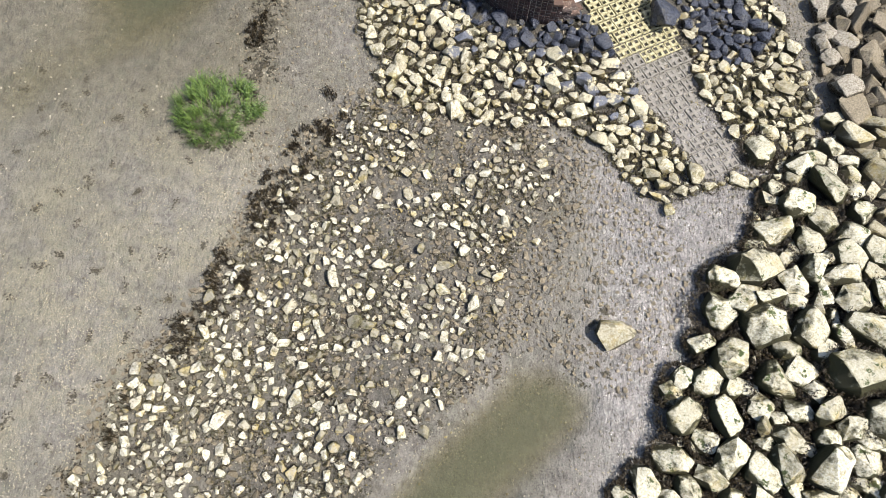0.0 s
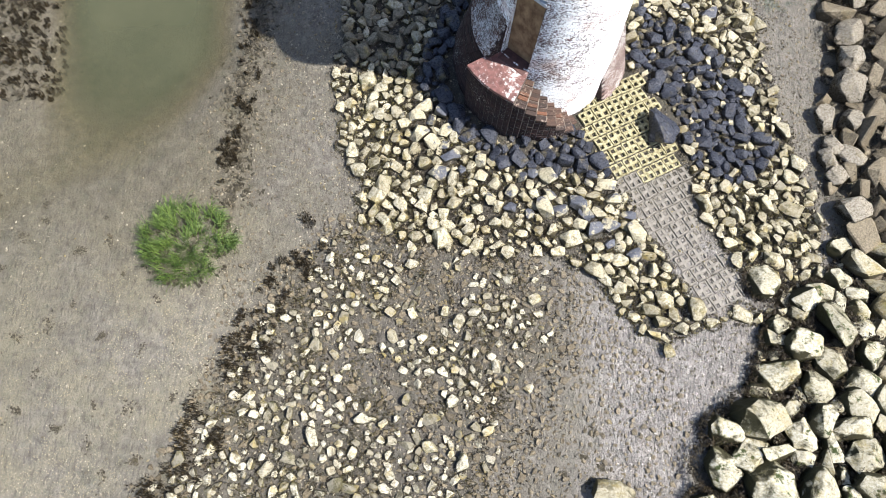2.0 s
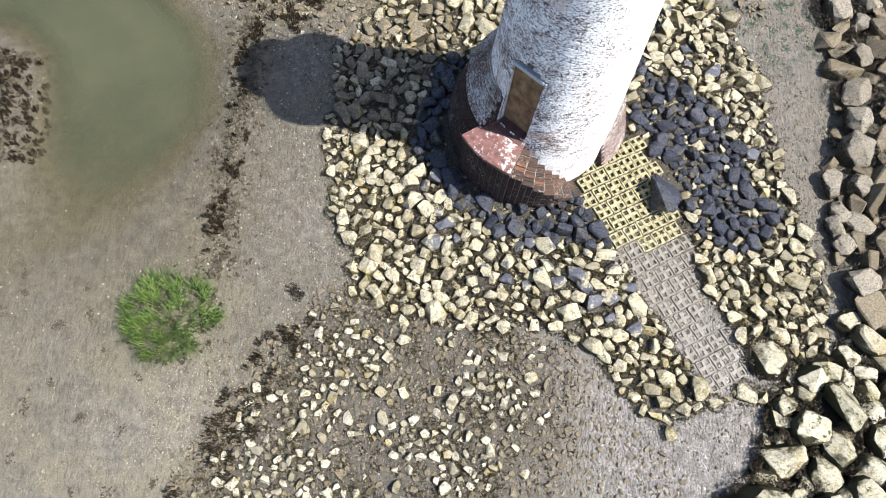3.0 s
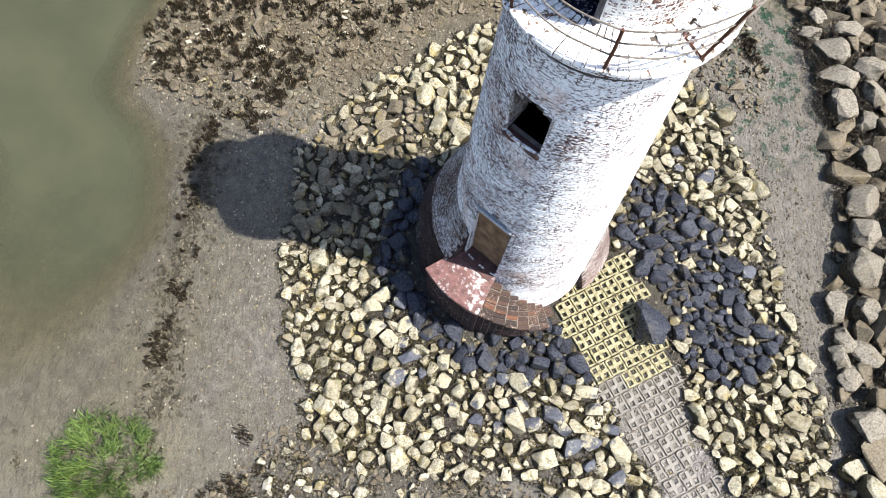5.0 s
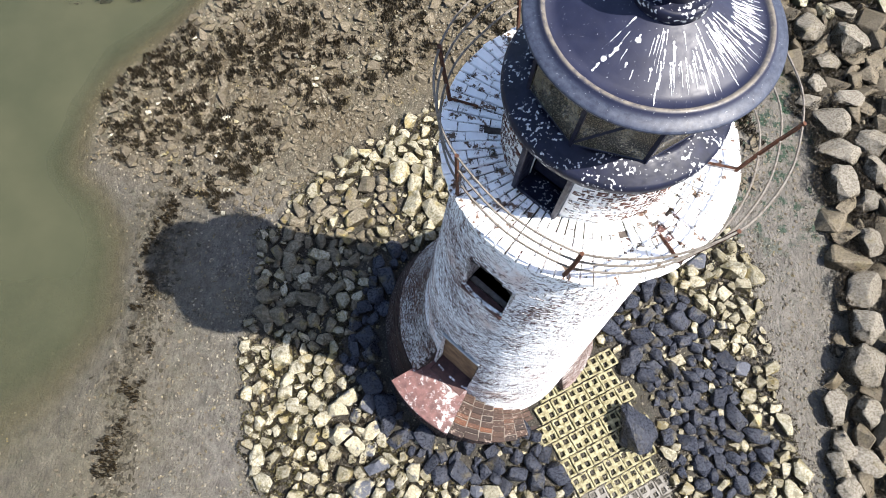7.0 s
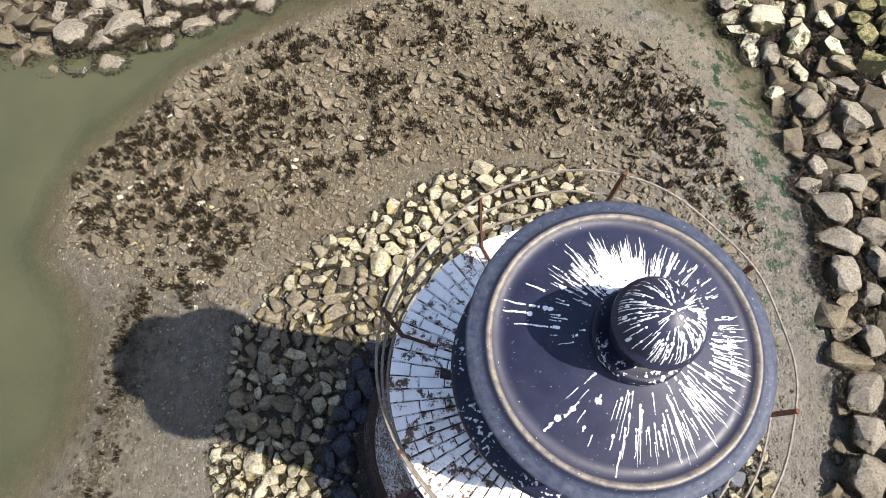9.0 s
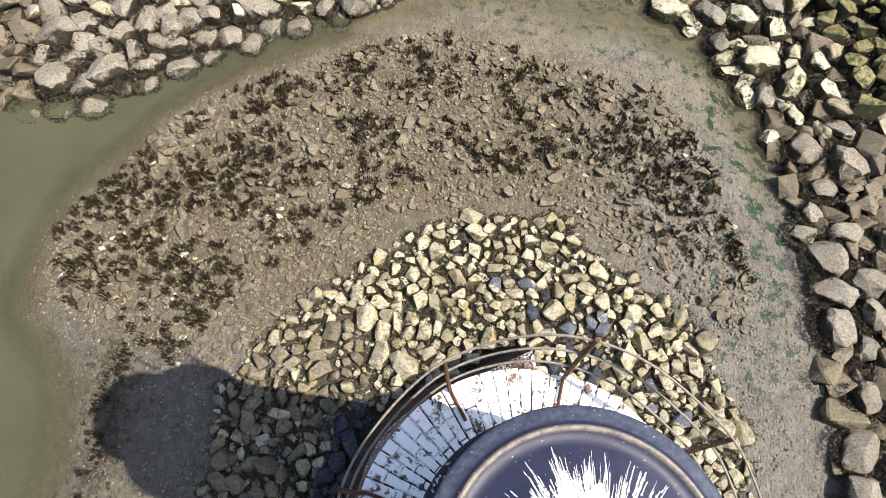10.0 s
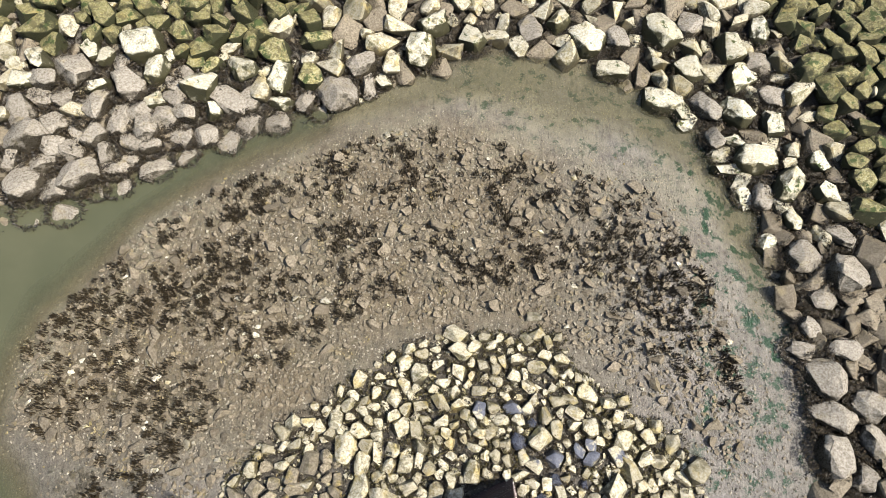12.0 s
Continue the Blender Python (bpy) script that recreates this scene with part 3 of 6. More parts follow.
def height(x, y):
    """The ground without its small relief."""
    r = np.hypot(x, y - 0.2)
    h = 0.24 * step(r, 4.6, 1.6) - 0.02
    h = h + 0.05 * step(inward(x, y, FIELD), -0.3, 1.0) + 0.05 * step(inward(x, y, NORTH), -0.3, 1.2)
    bank = inward(x, y, BANK)
    north = step(y, 4.8, 6.5)
    h = h - (0.02 + 0.08 * north) * step(bank, -1.2, 0.1) + np.clip(bank, 0, 30) * 0.17
    deep = np.where(x < -3, 0.42, 0.15) * 0.5 + 0.5 * (0.15 + 0.27 * step(-x, 1.0, 6.0))
    far = step(y, -5.5, 2.0)
    h = h - deep * step(inward(x, y, CREEK), -0.25, 1.3 + 2.2 * step(y, 0.0, -4.0)) * (0.20 + 0.80 * far)
    h = h - 0.24 * step(inward(x, y, POOL), -0.3, 0.7)
    h = h - 0.05 * step(np.hypot(x - 1.35, y + 8.4), 0.75, 0.2)
    h = h + 0.035 * value_noise(x, y, 0.55, 21, 4, 0.6) * step(-x, 6.0, 7.5) * step(y, 0.0, -2.5)
    return h + 0.03 * value_noise(x, y, 0.35, 3, 3) + 0.035 * value_noise(x, y, 1.1, 12, 3, 0.6)


def relief(x, y):
    rough = 0.30 + 0.7 * step(inward(x, y, NORTH), -0.5, 0.6) + 0.4 * step(inward(x, y, FIELD), -0.5, 0.4)
    slick = step(x, 0.0, 1.4) * step(-y, 3.5, 5.0) * step(inward(x, y, BANK), 0.2, -0.3)
    rough = rough + 0.45 * slick
    rough = rough * (1 - 0.85 * step(inward(x, y, PATHWAY), -0.3, 0.0))
    return rough * (0.020 * value_noise(x, y, 1.6, 5, 4, 0.6) + 0.034 * value_noise(x, y, 6.0, 8, 2, 0.7))


def axis_steps(lo, hi, pitch):
    mid = list(np.arange(lo, hi + 1e-6, pitch))
    out, d = [], pitch
    while d < 900:
        d *= 1.45
        out.append(d)
    far = np.cumsum(out)
    return np.array([lo - v for v in far[::-1]] + mid + [hi + v for v in far])


def grid_mesh(name, xs, ys, zs, material):
    nx, ny = len(xs), len(ys)
    gx, gy = np.meshgrid(xs, ys)
    me = bpy.data.meshes.new(name)
    idx = np.arange(nx * ny).reshape(ny, nx)
    quads = np.stack([idx[:-1, :-1], idx[:-1, 1:], idx[1:, 1:], idx[1:, :-1]], -1).reshape(-1, 4)
    me.vertices.add(nx * ny)
    me.vertices.foreach_set("co", np.stack([gx, gy, zs], -1).astype(np.float32).ravel())
    me.loops.add(quads.size)
    me.loops.foreach_set("vertex_index", quads.astype(np.int32).ravel())
    me.polygons.add(len(quads))
    me.polygons.foreach_set("loop_start", np.arange(0, quads.size, 4, dtype=np.int32))
    me.polygons.foreach_set("use_smooth", np.ones(len(quads), bool))
    me.update(calc_edges=True)
    me.materials.append(material)
    return me


def paint(me, name, values):
    me.attributes.new(name, "FLOAT", "POINT").data.foreach_set("value", values.astype(np.float32).ravel())


# ---- ground and water ----
xs, ys = axis_steps(-14.0, 12.0, 0.065), axis_steps(-15.0, 16.0, 0.065)
gx, gy = np.meshgrid(xs, ys)
near = step(np.maximum(np.abs(gx + 1), np.abs(gy)), 60, 16)
gz = np.where(near > 0, height(gx, gy) + relief(gx, gy), 0)
gz = np.minimum(gz, 1.6) * near + (1 - near) * 0.6
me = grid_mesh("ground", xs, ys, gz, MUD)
FIRST_X, FIRST_Y = int(np.searchsorted(xs, -14.0 - 1e-6)), int(np.searchsorted(ys, -15.0 - 1e-6))


def ground_at(x, y):
    """The ground's height, from its grid."""
    u, v = (x + 14.0) / 0.065, (y + 15.0) / 0.065
    i, j = int(u), int(v)
    f, g = u - i, v - j
    i, j = i + FIRST_X, j + FIRST_Y
    return float((gz[j, i] * (1 - f) + gz[j, i + 1] * f) * (1 - g) + (gz[j + 1, i] * (1 - f) + gz[j + 1, i + 1] * f) * g)


inside_creek = inward(gx, gy, CREEK)
paint(me, "sand", step(-gx, 4.2, 6.6) * step(gy, 1.0, -3.0) + 0.9 * step(inside_creek, -1.1, -0.1) * step(gy, 2, 5))
# Where the ground colour carries the dark of stone gaps and paver holes.
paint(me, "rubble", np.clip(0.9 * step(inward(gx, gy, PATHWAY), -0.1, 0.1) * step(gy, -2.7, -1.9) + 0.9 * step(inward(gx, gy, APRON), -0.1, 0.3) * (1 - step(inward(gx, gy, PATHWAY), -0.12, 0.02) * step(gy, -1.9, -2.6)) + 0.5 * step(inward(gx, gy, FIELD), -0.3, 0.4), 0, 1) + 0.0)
paint(me, "silt", step(inside_creek + 0.5 * value_noise(gx, gy, 0.5, 7, 4, 0.6), -3.0, 0.2) * step(gy, 4.0, 1.5) * (0.3 + 0.7 * step(gy, -6.5, -3.0)) + 0.8 * step(gx, 4.2, 5.0) * step(gy, -4.5, -3.0) * step(gy, 8.0, 6.0))
# Bank ground that takes the weed bed and the painted gap shade.
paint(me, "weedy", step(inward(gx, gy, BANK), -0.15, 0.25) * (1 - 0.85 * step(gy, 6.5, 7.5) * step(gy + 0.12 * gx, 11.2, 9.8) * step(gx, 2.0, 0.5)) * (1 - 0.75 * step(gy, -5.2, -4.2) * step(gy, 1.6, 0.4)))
paint(me, "north", step(inward(gx, gy, NORTH), -1.4, 0.2) * step(gy, 1.5, 4.0) * (1 - 0.6 * step(gx, 0.5, 3.5)))
paint(me, "algae", 1.15 * step(gx, 3.9, 4.7) * step(-gy, -9.5, -8.0) * step(gy, 1.5, 3.0) + 0.7 * step(inside_creek, 0.0, 0.4) * step(gx, -2, 0) + 0.12)
paint(me, "wet", np.clip(step(gx, 0.2, 1.6) * step(-gy, 2.5, 4.5) + step(gx + 0.15 * gy, 3.0, 5.0) * step(gy, -4.5, -2.5) * step(gy, 7.4, 6.2) * 0.34, 0, 1) * (1 - step(inward(gx, gy, BANK), -0.1, 0.2)))
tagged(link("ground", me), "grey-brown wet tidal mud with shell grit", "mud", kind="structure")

wx, wy = np.arange(-16, 9.01, 0.2), np.arange(-14, 14.01, 0.2)
ax_, ay_ = np.meshgrid(wx, wy)
wet_mesh = grid_mesh("water", wx, wy, np.full(ax_.shape, WATER_Z), WATER)
paint(wet_mesh, "depth", np.clip((WATER_Z - height(ax_, ay_)) / 0.35, 0, 1))
tagged(link("water", wet_mesh), "shallow murky olive creek water lying on mud", "water", kind="structure")


# ---- lighthouse ----
DOOR_A, DECK_Z = 231.7, 7.02
TOWER_BASE = 0.1


def tower_r(z):
    return 1.355 - 0.0605 * z


def around(r, a, z):
    return (r * math.cos(radians(a)), r * math.sin(radians(a)), z)


def brick_solid(verts, faces, r0, r1, a0, a1, z0, z1, lip=0.006, lean=0.0):
    """One curved brick between two angles (degrees): its outer face stands proud, with worn edges."""
    n = len(verts)
    da = math.degrees(lip / r1)
    for r, b, c in ((r0, 0.0, 0.0), (r1 - lip, 0.0, 0.0), (r1, da, lip)):
        for a, z in ((a0 + b, z0 + c), (a1 - b, z0 + c), (a1 - b, z1 - c), (a0 + b, z1 - c)):
            verts.append(around(r + lean * (z - z0), a, z))
    faces.append((n + 8, n + 9, n + 10, n + 11))
    for k in (0, 4):
        for i in range(4):
            j = (i + 1) % 4
            faces.append((n + k + i, n + k + j, n + k + 4 + j, n + k + 4 + i))


def off_angle(a, b):
    return (a - b + 180) % 360 - 180


lighthouse = empty("lighthouse", (0, 0, 0))
tagged(lighthouse, "derelict white-limewashed brick lighthouse with a black lantern, on a stone apron", "lighthouse")

DOOR_W, DOOR_Z0, DOOR_Z1 = 0.60, 1.52, 3.22
WIN_W, WIN_Z0, WIN_Z1 = 0.47, 5.20, 5.98


def opening(a, z):
    """Whether the wall is open at an angle and a height."""
    d = off_angle(a, DOOR_A) * math.pi / 180 * tower_r(z)
    if abs(d) < DOOR_W / 2 + 0.01 and DOOR_Z0 < z < DOOR_Z1:
        return True
    if abs(d) < DOOR_W / 2 and DOOR_Z1 <= z < DOOR_Z1 + 0.17 - 0.17 * (2 * d / DOOR_W) ** 2:
        return True
    top = WIN_Z1 - 0.11 * (2 * d / WIN_W) ** 2
    return abs(d) < WIN_W / 2 + 0.01 and WIN_Z0 < z < top


# The mortar shell behind the bricks, with its openings, and an inner face.
COLS, ROWS = 180, 92
verts, faces = [], []
zs = [TOWER_BASE + (DECK_Z - 0.12 - TOWER_BASE) * i / ROWS for i in range(ROWS + 1)]
for z in zs:
    for i in range(COLS):
        verts.append(around(tower_r(z) - 0.007, i * 360 / COLS, z))
for j in range(ROWS):
    for i in range(COLS):
        if not opening((i + 0.5) * 360 / COLS, (zs[j] + zs[j + 1]) / 2):
            k = (i + 1) % COLS
            faces.append((j * COLS + i, j * COLS + k, (j + 1) * COLS + k, (j + 1) * COLS + i))
part("wall_core", soup("wall_core", verts, faces, DARK_MORTAR, True), None, lighthouse)
bm = lathe([(0.72, 0.2), (0.62, DECK_Z - 0.15)], 48)
bmesh.ops.delete(bm, geom=[f for f in bm.faces if abs(off_angle(math.degrees(math.atan2(f.calc_center_median().y, f.calc_center_median().x)), DOOR_A)) < 30], context="FACES_ONLY")
part("inner_wall", bm, DARK_MORTAR, lighthouse)

# Courses of header bricks up the tower.
rng = random.Random(4)
verts, faces = [], []
COURSE = 0.0755
rows = int((DECK_Z - 0.30 - TOWER_BASE) / COURSE)
for j in range(rows):
    z = TOWER_BASE + j * COURSE
    r = tower_r(z + COURSE / 2)
    n = int(math.tau * r / 0.118)
    for i in range(n):
        a0 = (i + 0.5 * (j % 2)) * 360 / n
        a1 = a0 + 360 / n
        gap = 0.0
        if DOOR_Z0 < z + COURSE / 2 < DOOR_Z1:
            gap = DOOR_W
        elif DOOR_Z1 <= z + COURSE / 2 < DOOR_Z1 + 0.17:
            gap = DOOR_W * math.sqrt((DOOR_Z1 + 0.17 - z - COURSE / 2) / 0.17)
        elif WIN_Z0 < z + COURSE / 2 < WIN_Z1:
            gap = WIN_W * math.sqrt(min(1.0, max(0.0, (WIN_Z1 - z - COURSE / 2) / 0.11)))
        if gap:
            half = math.degrees((gap / 2 + 0.004) / r)
            lo, hi = off_angle(a0, DOOR_A), off_angle(a1, DOOR_A)
            if abs(lo) < 60:
                if lo < -half < hi:
                    hi = -half
                elif lo < half < hi:
                    lo = half
                if -half <= lo < half - 0.01 or hi - lo < 0.6:
                    continue
                a0, a1 = DOOR_A + lo, DOOR_A + hi
        g = math.degrees((0.0003 if rng.random() < 0.70 else rng.uniform(0.002, 0.007)) / r)
        bed = 0.0003 if rng.random() < 0.72 else rng.uniform(0.003, 0.011)
        proud = rng.uniform(-0.002, 0.002)
        brick_solid(verts, faces, r - 0.03, tower_r(z) + proud, a0 + g, a1 - g, z + 0.0005, z + COURSE - bed, 0.004, -0.0605)
tagged(part("brickwork", soup("brickwork", verts, faces, WHITE_BRICK), None, lighthouse, "white limewash flaking from dark brick"), kind="stuff")

# Corbelled courses under the deck, the deck slab and its brick paving.
verts, faces = [], []
for j, (z, r) in enumerate(((DECK_Z - 0.32, 0.955), (DECK_Z - 0.245, 1.01), (DECK_Z - 0.17, 1.07), (DECK_Z - 0.095, 1.125))):
    n = 54
    for i in range(n):
        a0 = (i + 0.5 * (j % 2)) * 360 / n
        brick_solid(verts, faces, 0.80, r + rng.uniform(-0.003, 0.003), a0 + 0.3, a0 + 360 / n - 0.3, z + 0.004, z + 0.071)
tagged(part("corbel", soup("corbel", verts, faces, WHITE_BRICK), None, lighthouse), kind="stuff")
part("deck_slab", lathe([(0.3, DECK_Z - 0.10), (1.105, DECK_Z - 0.10), (1.105, DECK_Z - 0.030), (0.3, DECK_Z - 0.030)], 72), DARK_MORTAR, lighthouse)

DECK_COLUMNS = 76


def deck_brick(r0, r1, wide, g):
    """One worn paving brick of the deck, with its long side along the radius."""
    v, f, lip = [], [], 0.008
    jit = [g.uniform(-0.009, 0.009) for _ in range(8)]
    gap = math.degrees(g.uniform(0.003, 0.009) / r1)
    for z, inset in ((DECK_Z - 0.04, 0.0), (DECK_Z - lip, 0.0), (DECK_Z, lip)):
        da = math.degrees(inset / r1)
        for r, a, k in ((r0 + 0.004 + inset, gap + da, 0), (r1 - 0.004 - inset, gap + da, 1), (r1 - 0.004 - inset, wide - gap - da, 2), (r0 + 0.004 + inset, wide - gap - da, 3)):
            v.append(around(r + (jit[k] * 0.8 if inset else 0), a + math.degrees(jit[k + 4] * (0.5 if inset else 0.2) / r1), z + (jit[k] * 0.5 if inset else 0)))
    f.append((8, 9, 10, 11))
    for k in (0, 4):
        for i in range(4):
            f.append((k + i, k + (i + 1) % 4, k + 4 + (i + 1) % 4, k + 4 + i))
    return soup("deck_brick", v, f, DECK_BRICK)


angle = 0.0
for i in range(DECK_COLUMNS):
    wide = 360 / DECK_COLUMNS
    cut = (0.0, 0.07)[i % 2] + rng.uniform(-0.03, 0.03)
    joints = [0.66, 0.775 + cut, 0.945 + cut, 1.145 + rng.uniform(-0.008, 0.004)]
    for r0, r1 in zip(joints, joints[1:]):
        if rng.random() < 0.02 or r1 - r0 < 0.05:
            continue
        b = link("brick", deck_brick(r0, r1, wide, rng), None, lighthouse)
        b.rotation_euler.z = radians(angle)
        b.location.z = rng.uniform(-0.007, 0.003)
    angle += wide

# Lantern wall: header bricks with a small hatch.
HATCH_W, LAN_Z1 = 0.36, 7.66


def hatch(a):
    return abs(off_angle(a, DOOR_A)) * math.pi / 180 * 0.68 < HATCH_W / 2


bm = lathe([(0.672, DECK_Z - 0.05), (0.672, LAN_Z1), (0.56, LAN_Z1), (0.56, DECK_Z - 0.05)], 120)
bmesh.ops.delete(bm, geom=[f for f in bm.faces if hatch(math.degrees(math.atan2(f.calc_center_median().y, f.calc_center_median().x)))], context="FACES")
part("lantern_wall", bm, MORTAR, lighthouse, "white mortar and limewash")
n, lc = 44, (LAN_Z1 - DECK_Z) / 9
v, f = [], []
brick_solid(v, f, 0.64, 0.679, 0.85, 360 / n - 0.85, 0.011, lc - 0.011, 0.004)
lantern_brick = soup("lantern_brick", v, f, LANTERN_BRICK)
for j in range(9):
    for i in range(n):
        a = (i + 0.5 * (j % 2)) * 360 / n
        if hatch(a) or hatch(a + 360 / n) or off_angle(a, 50) % 360 < 60:
            continue
        b = link("brick", lantern_brick, None, lighthouse)
        b.rotation_euler.z = radians(a)
        b.location.z = DECK_Z + j * lc
        b.scale = (1 + rng.uniform(-0.004, 0.004), 1 + rng.uniform(-0.004, 0.004), 1)


def at_angle(ob, a):
    ob.rotation_euler.z = radians(a)
    return ob


hd = at_angle(empty("hatch"), DOOR_A)
hd.parent = lighthouse
tagged(hd, "open black-painted lantern hatch")
w = HATCH_W / 2
for side in (-1, 1):
    part("jamb", box_bm(0.54, side * (w + 0.0) - 0.02, DECK_Z - 0.01, 0.70, side * (w + 0.0) + 0.02, LAN_Z1 - 0.004, 0.006), BLACK, hd)
part("sill", box_bm(0.50, -w + 0.02, DECK_Z - 0.02, 0.69, w - 0.02, DECK_Z + 0.03, 0.006), BLACK_SPOT, hd)
part("panel", box_bm(0.46, -w + 0.02, DECK_Z + 0.03, 0.49, w - 0.02, LAN_Z1 - 0.01, 0.005), BLACK, hd)
part("floor_plate", lathe([(0.02, DECK_Z - 0.01), (0.56, DECK_Z - 0.01)], 32), BLACK, lighthouse)

# The black iron ring, the glazing and the roof.
part("lantern_ring", lathe([(0.55, LAN_Z1 - 0.002), (0.73, LAN_Z1 - 0.002), (0.755, LAN_Z1 + 0.02), (0.755, LAN_Z1 + 0.075), (0.735, LAN_Z1 + 0.095), (0.63, LAN_Z1 + 0.125), (0.60, LAN_Z1 + 0.15), (0.56, LAN_Z1 + 0.15), (0.55, LAN_Z1 - 0.002)], 96), BLACK_SPOT, lighthouse, "black iron ring spotted with droppings", True)
glazing = empty("glazing")
glazing.parent = lighthouse
tagged(glazing, "salt-stained lantern panes in black bars")
GZ0, GZ1, SIDES = LAN_Z1 + 0.14, 8.36, 8
for i in range(SIDES):
    a0, a1 = i * 360 / SIDES + 12, (i + 1) * 360 / SIDES + 12
    p0, p1, q0, q1 = (Vector(p) for p in (around(0.60, a0, GZ0), around(0.60, a1, GZ0), around(0.60, a0, GZ1), around(0.60, a1, GZ1)))
    part("bar", tube([p0, q0], 0.017, 4), BLACK, glazing)
    part("sill_bar", tube([p0, p1], 0.016, 4), BLACK, glazing)
    if i % 2:
        part("brace", tube([p0 + (q0 - p0) * 0.05, q1], 0.012, 4), BLACK, glazing)
    inw = -((p0 + p1) / 2).normalized() * 0.006
    inw.z = 0
    part("pane", soup("pane", [p0, p1, q1, q0, p0 + inw, p1 + inw, q1 + inw, q0 + inw], [(0, 1, 2, 3), (7, 6, 5, 4), (0, 4, 5, 1), (2, 6, 7, 3)], GLASS), None, glazing)
part("lamp_base", lathe([(0.02, 7.4), (0.16, 7.4), (0.16, 7.75), (0.10, 7.80), (0.10, 8.05), (0.02, 8.08)], 24), BLACK, lighthouse)

ROOF_AT = (0.023, 0.010, 0.0)
CAP_PROFILE = [(0.60, 8.350), (0.712, 8.344), (0.734, 8.350), (0.741, 8.362), (0.739, 8.373), (0.730, 8.379), (0.706, 8.392), (0.668, 8.398), (0.655, 8.418), (0.640, 8.432), (0.624, 8.425), (0.612, 8.405), (0.55, 8.430), (0.40, 8.495), (0.25, 8.560), (0.17, 8.590)]
roof = part("roof", lathe(CAP_PROFILE, 128), CAP, lighthouse, "navy-black roof streaked white with droppings", True)
roof.location = ROOF_AT
part("ceiling_plate", lathe([(0.02, 8.34), (0.61, 8.345)], 48), BLACK, lighthouse)
vent = empty("ventilator", (0.035, 0.002, 0))
vent.parent = lighthouse
tagged(vent, "round black roof ventilator spotted with droppings")
part("flange", lathe([(0.15, 8.585), (0.205, 8.570), (0.218, 8.585), (0.218, 8.640), (0.205, 8.655), (0.19, 8.650), (0.14, 8.655)], 56), BLACK_SPOT, vent, "", True)
part("drum", lathe([(0.150, 8.65), (0.150, 8.85)], 40), BLACK, vent, "", True)
for i in range(10):
    at_angle(part("slot", box_bm(0.146, -0.022, 8.69, 0.157, 0.022, 8.80, 0.003), BLACK, vent), i * 36)
HOOD = [(0.14, 8.835), (0.186, 8.830), (0.195, 8.845), (0.193, 8.862), (0.178, 8.872), (0.172, 8.90), (0.155, 8.945), (0.125, 8.985), (0.085, 9.015), (0.04, 9.03), (0.0, 9.034)]
part("hood", lathe(HOOD, 56), CAP, vent, "", True)


def profile_z(profile, r):
    """Height of a profile at a radius, on the way from its outer edge to its middle."""
    for (r0, z0), (r1, z1) in zip(profile, profile[1:]):
        if r1 <= r <= r0:
            return z1 + (z0 - z1) * (r - r1) / max(1e-6, r0 - r1)
    return profile[-1][1]


def splash(verts, faces, profile, a, r0, r1, w, g):
    """One dropping that has run down a roof: a ragged chain of small flecks, with a blob at its upper end."""
    r, wander = r0, 0.0
    while r < r1:
        s_ = (r - r0) / (r1 - r0)
        size = w * (1.5 if s_ < 0.12 else 1.0 - 0.55 * s_) * g.uniform(0.55, 1.25)
        wander += g.uniform(-0.25, 0.25) * w
        n, sides, turn = len(verts), 6, g.uniform(0, 1)
        if g.random() > 0.12:
            cx, cy = r * math.cos(radians(a)) - wander * math.sin(radians(a)), r * math.sin(radians(a)) + wander * math.cos(radians(a))
            for k in range(sides):
                q = size * g.uniform(0.7, 1.2)
                px, py = cx + q * math.cos(turn + k * math.tau / sides), cy + q * math.sin(turn + k * math.tau / sides)
                verts.append((px, py, profile_z(profile, math.hypot(px, py)) + 0.0016))
            verts.append((cx, cy, profile_z(profile, math.hypot(cx, cy)) + 0.0030))
            faces += [(n + k, n + (k + 1) % sides, n + sides) for k in range(sides)]
        r += size * g.uniform(0.8, 1.7)


# Where the droppings lie thick: how many, the middle and spread of their angle, how far from the axis they begin, their length.
SPLASHES = [(105, 98, 17, 0.20, 0.36, 0.16), (150, 100, 15, 0.20, 0.38, 0.07), (30, 58, 14, 0.26, 0.50, 0.10), (70, -6, 11, 0.36, 0.52, 0.09), (52, -42, 13, 0.24, 0.46, 0.15), (38, -78, 17, 0.24, 0.46, 0.15), (26, 133, 14, 0.24, 0.42, 0.07), (22, 165, 24, 0.22, 0.36, 0.05), (7, -125, 9, 0.30, 0.46, 0.06), (26, 30, 30, 0.30, 0.55, 0.04)]
g = random.Random(58)
verts, faces = [], []
INNER_CAP = CAP_PROFILE[11:]
for count, mid, spread, first, last, run in SPLASHES:
    for _ in range(count):
        r0 = g.uniform(first, last)
        splash(verts, faces, INNER_CAP, g.gauss(mid, spread), r0, min(0.60, r0 + run * g.uniform(0.3, 1.3)), g.uniform(0.0022, 0.0050) * (1.6 if count == 150 else 1.0), g)
for a, r0, r1, w in ((152, 0.44, 0.53, 0.006), (163, 0.38, 0.60, 0.008), (168, 0.46, 0.59, 0.009), (176, 0.33, 0.52, 0.006), (-128, 0.42, 0.47, 0.015), (-118, 0.33, 0.36, 0.013), (-131, 0.49, 0.57, 0.010), (-95, 0.50, 0.61, 0.006)):
    splash(verts, faces, INNER_CAP, a, r0, r1, w, g)
drops = part("dropping_splash", soup("roof_dropping_splash", verts, faces, DROPPING), None, roof, "white bird droppings run down the roof")
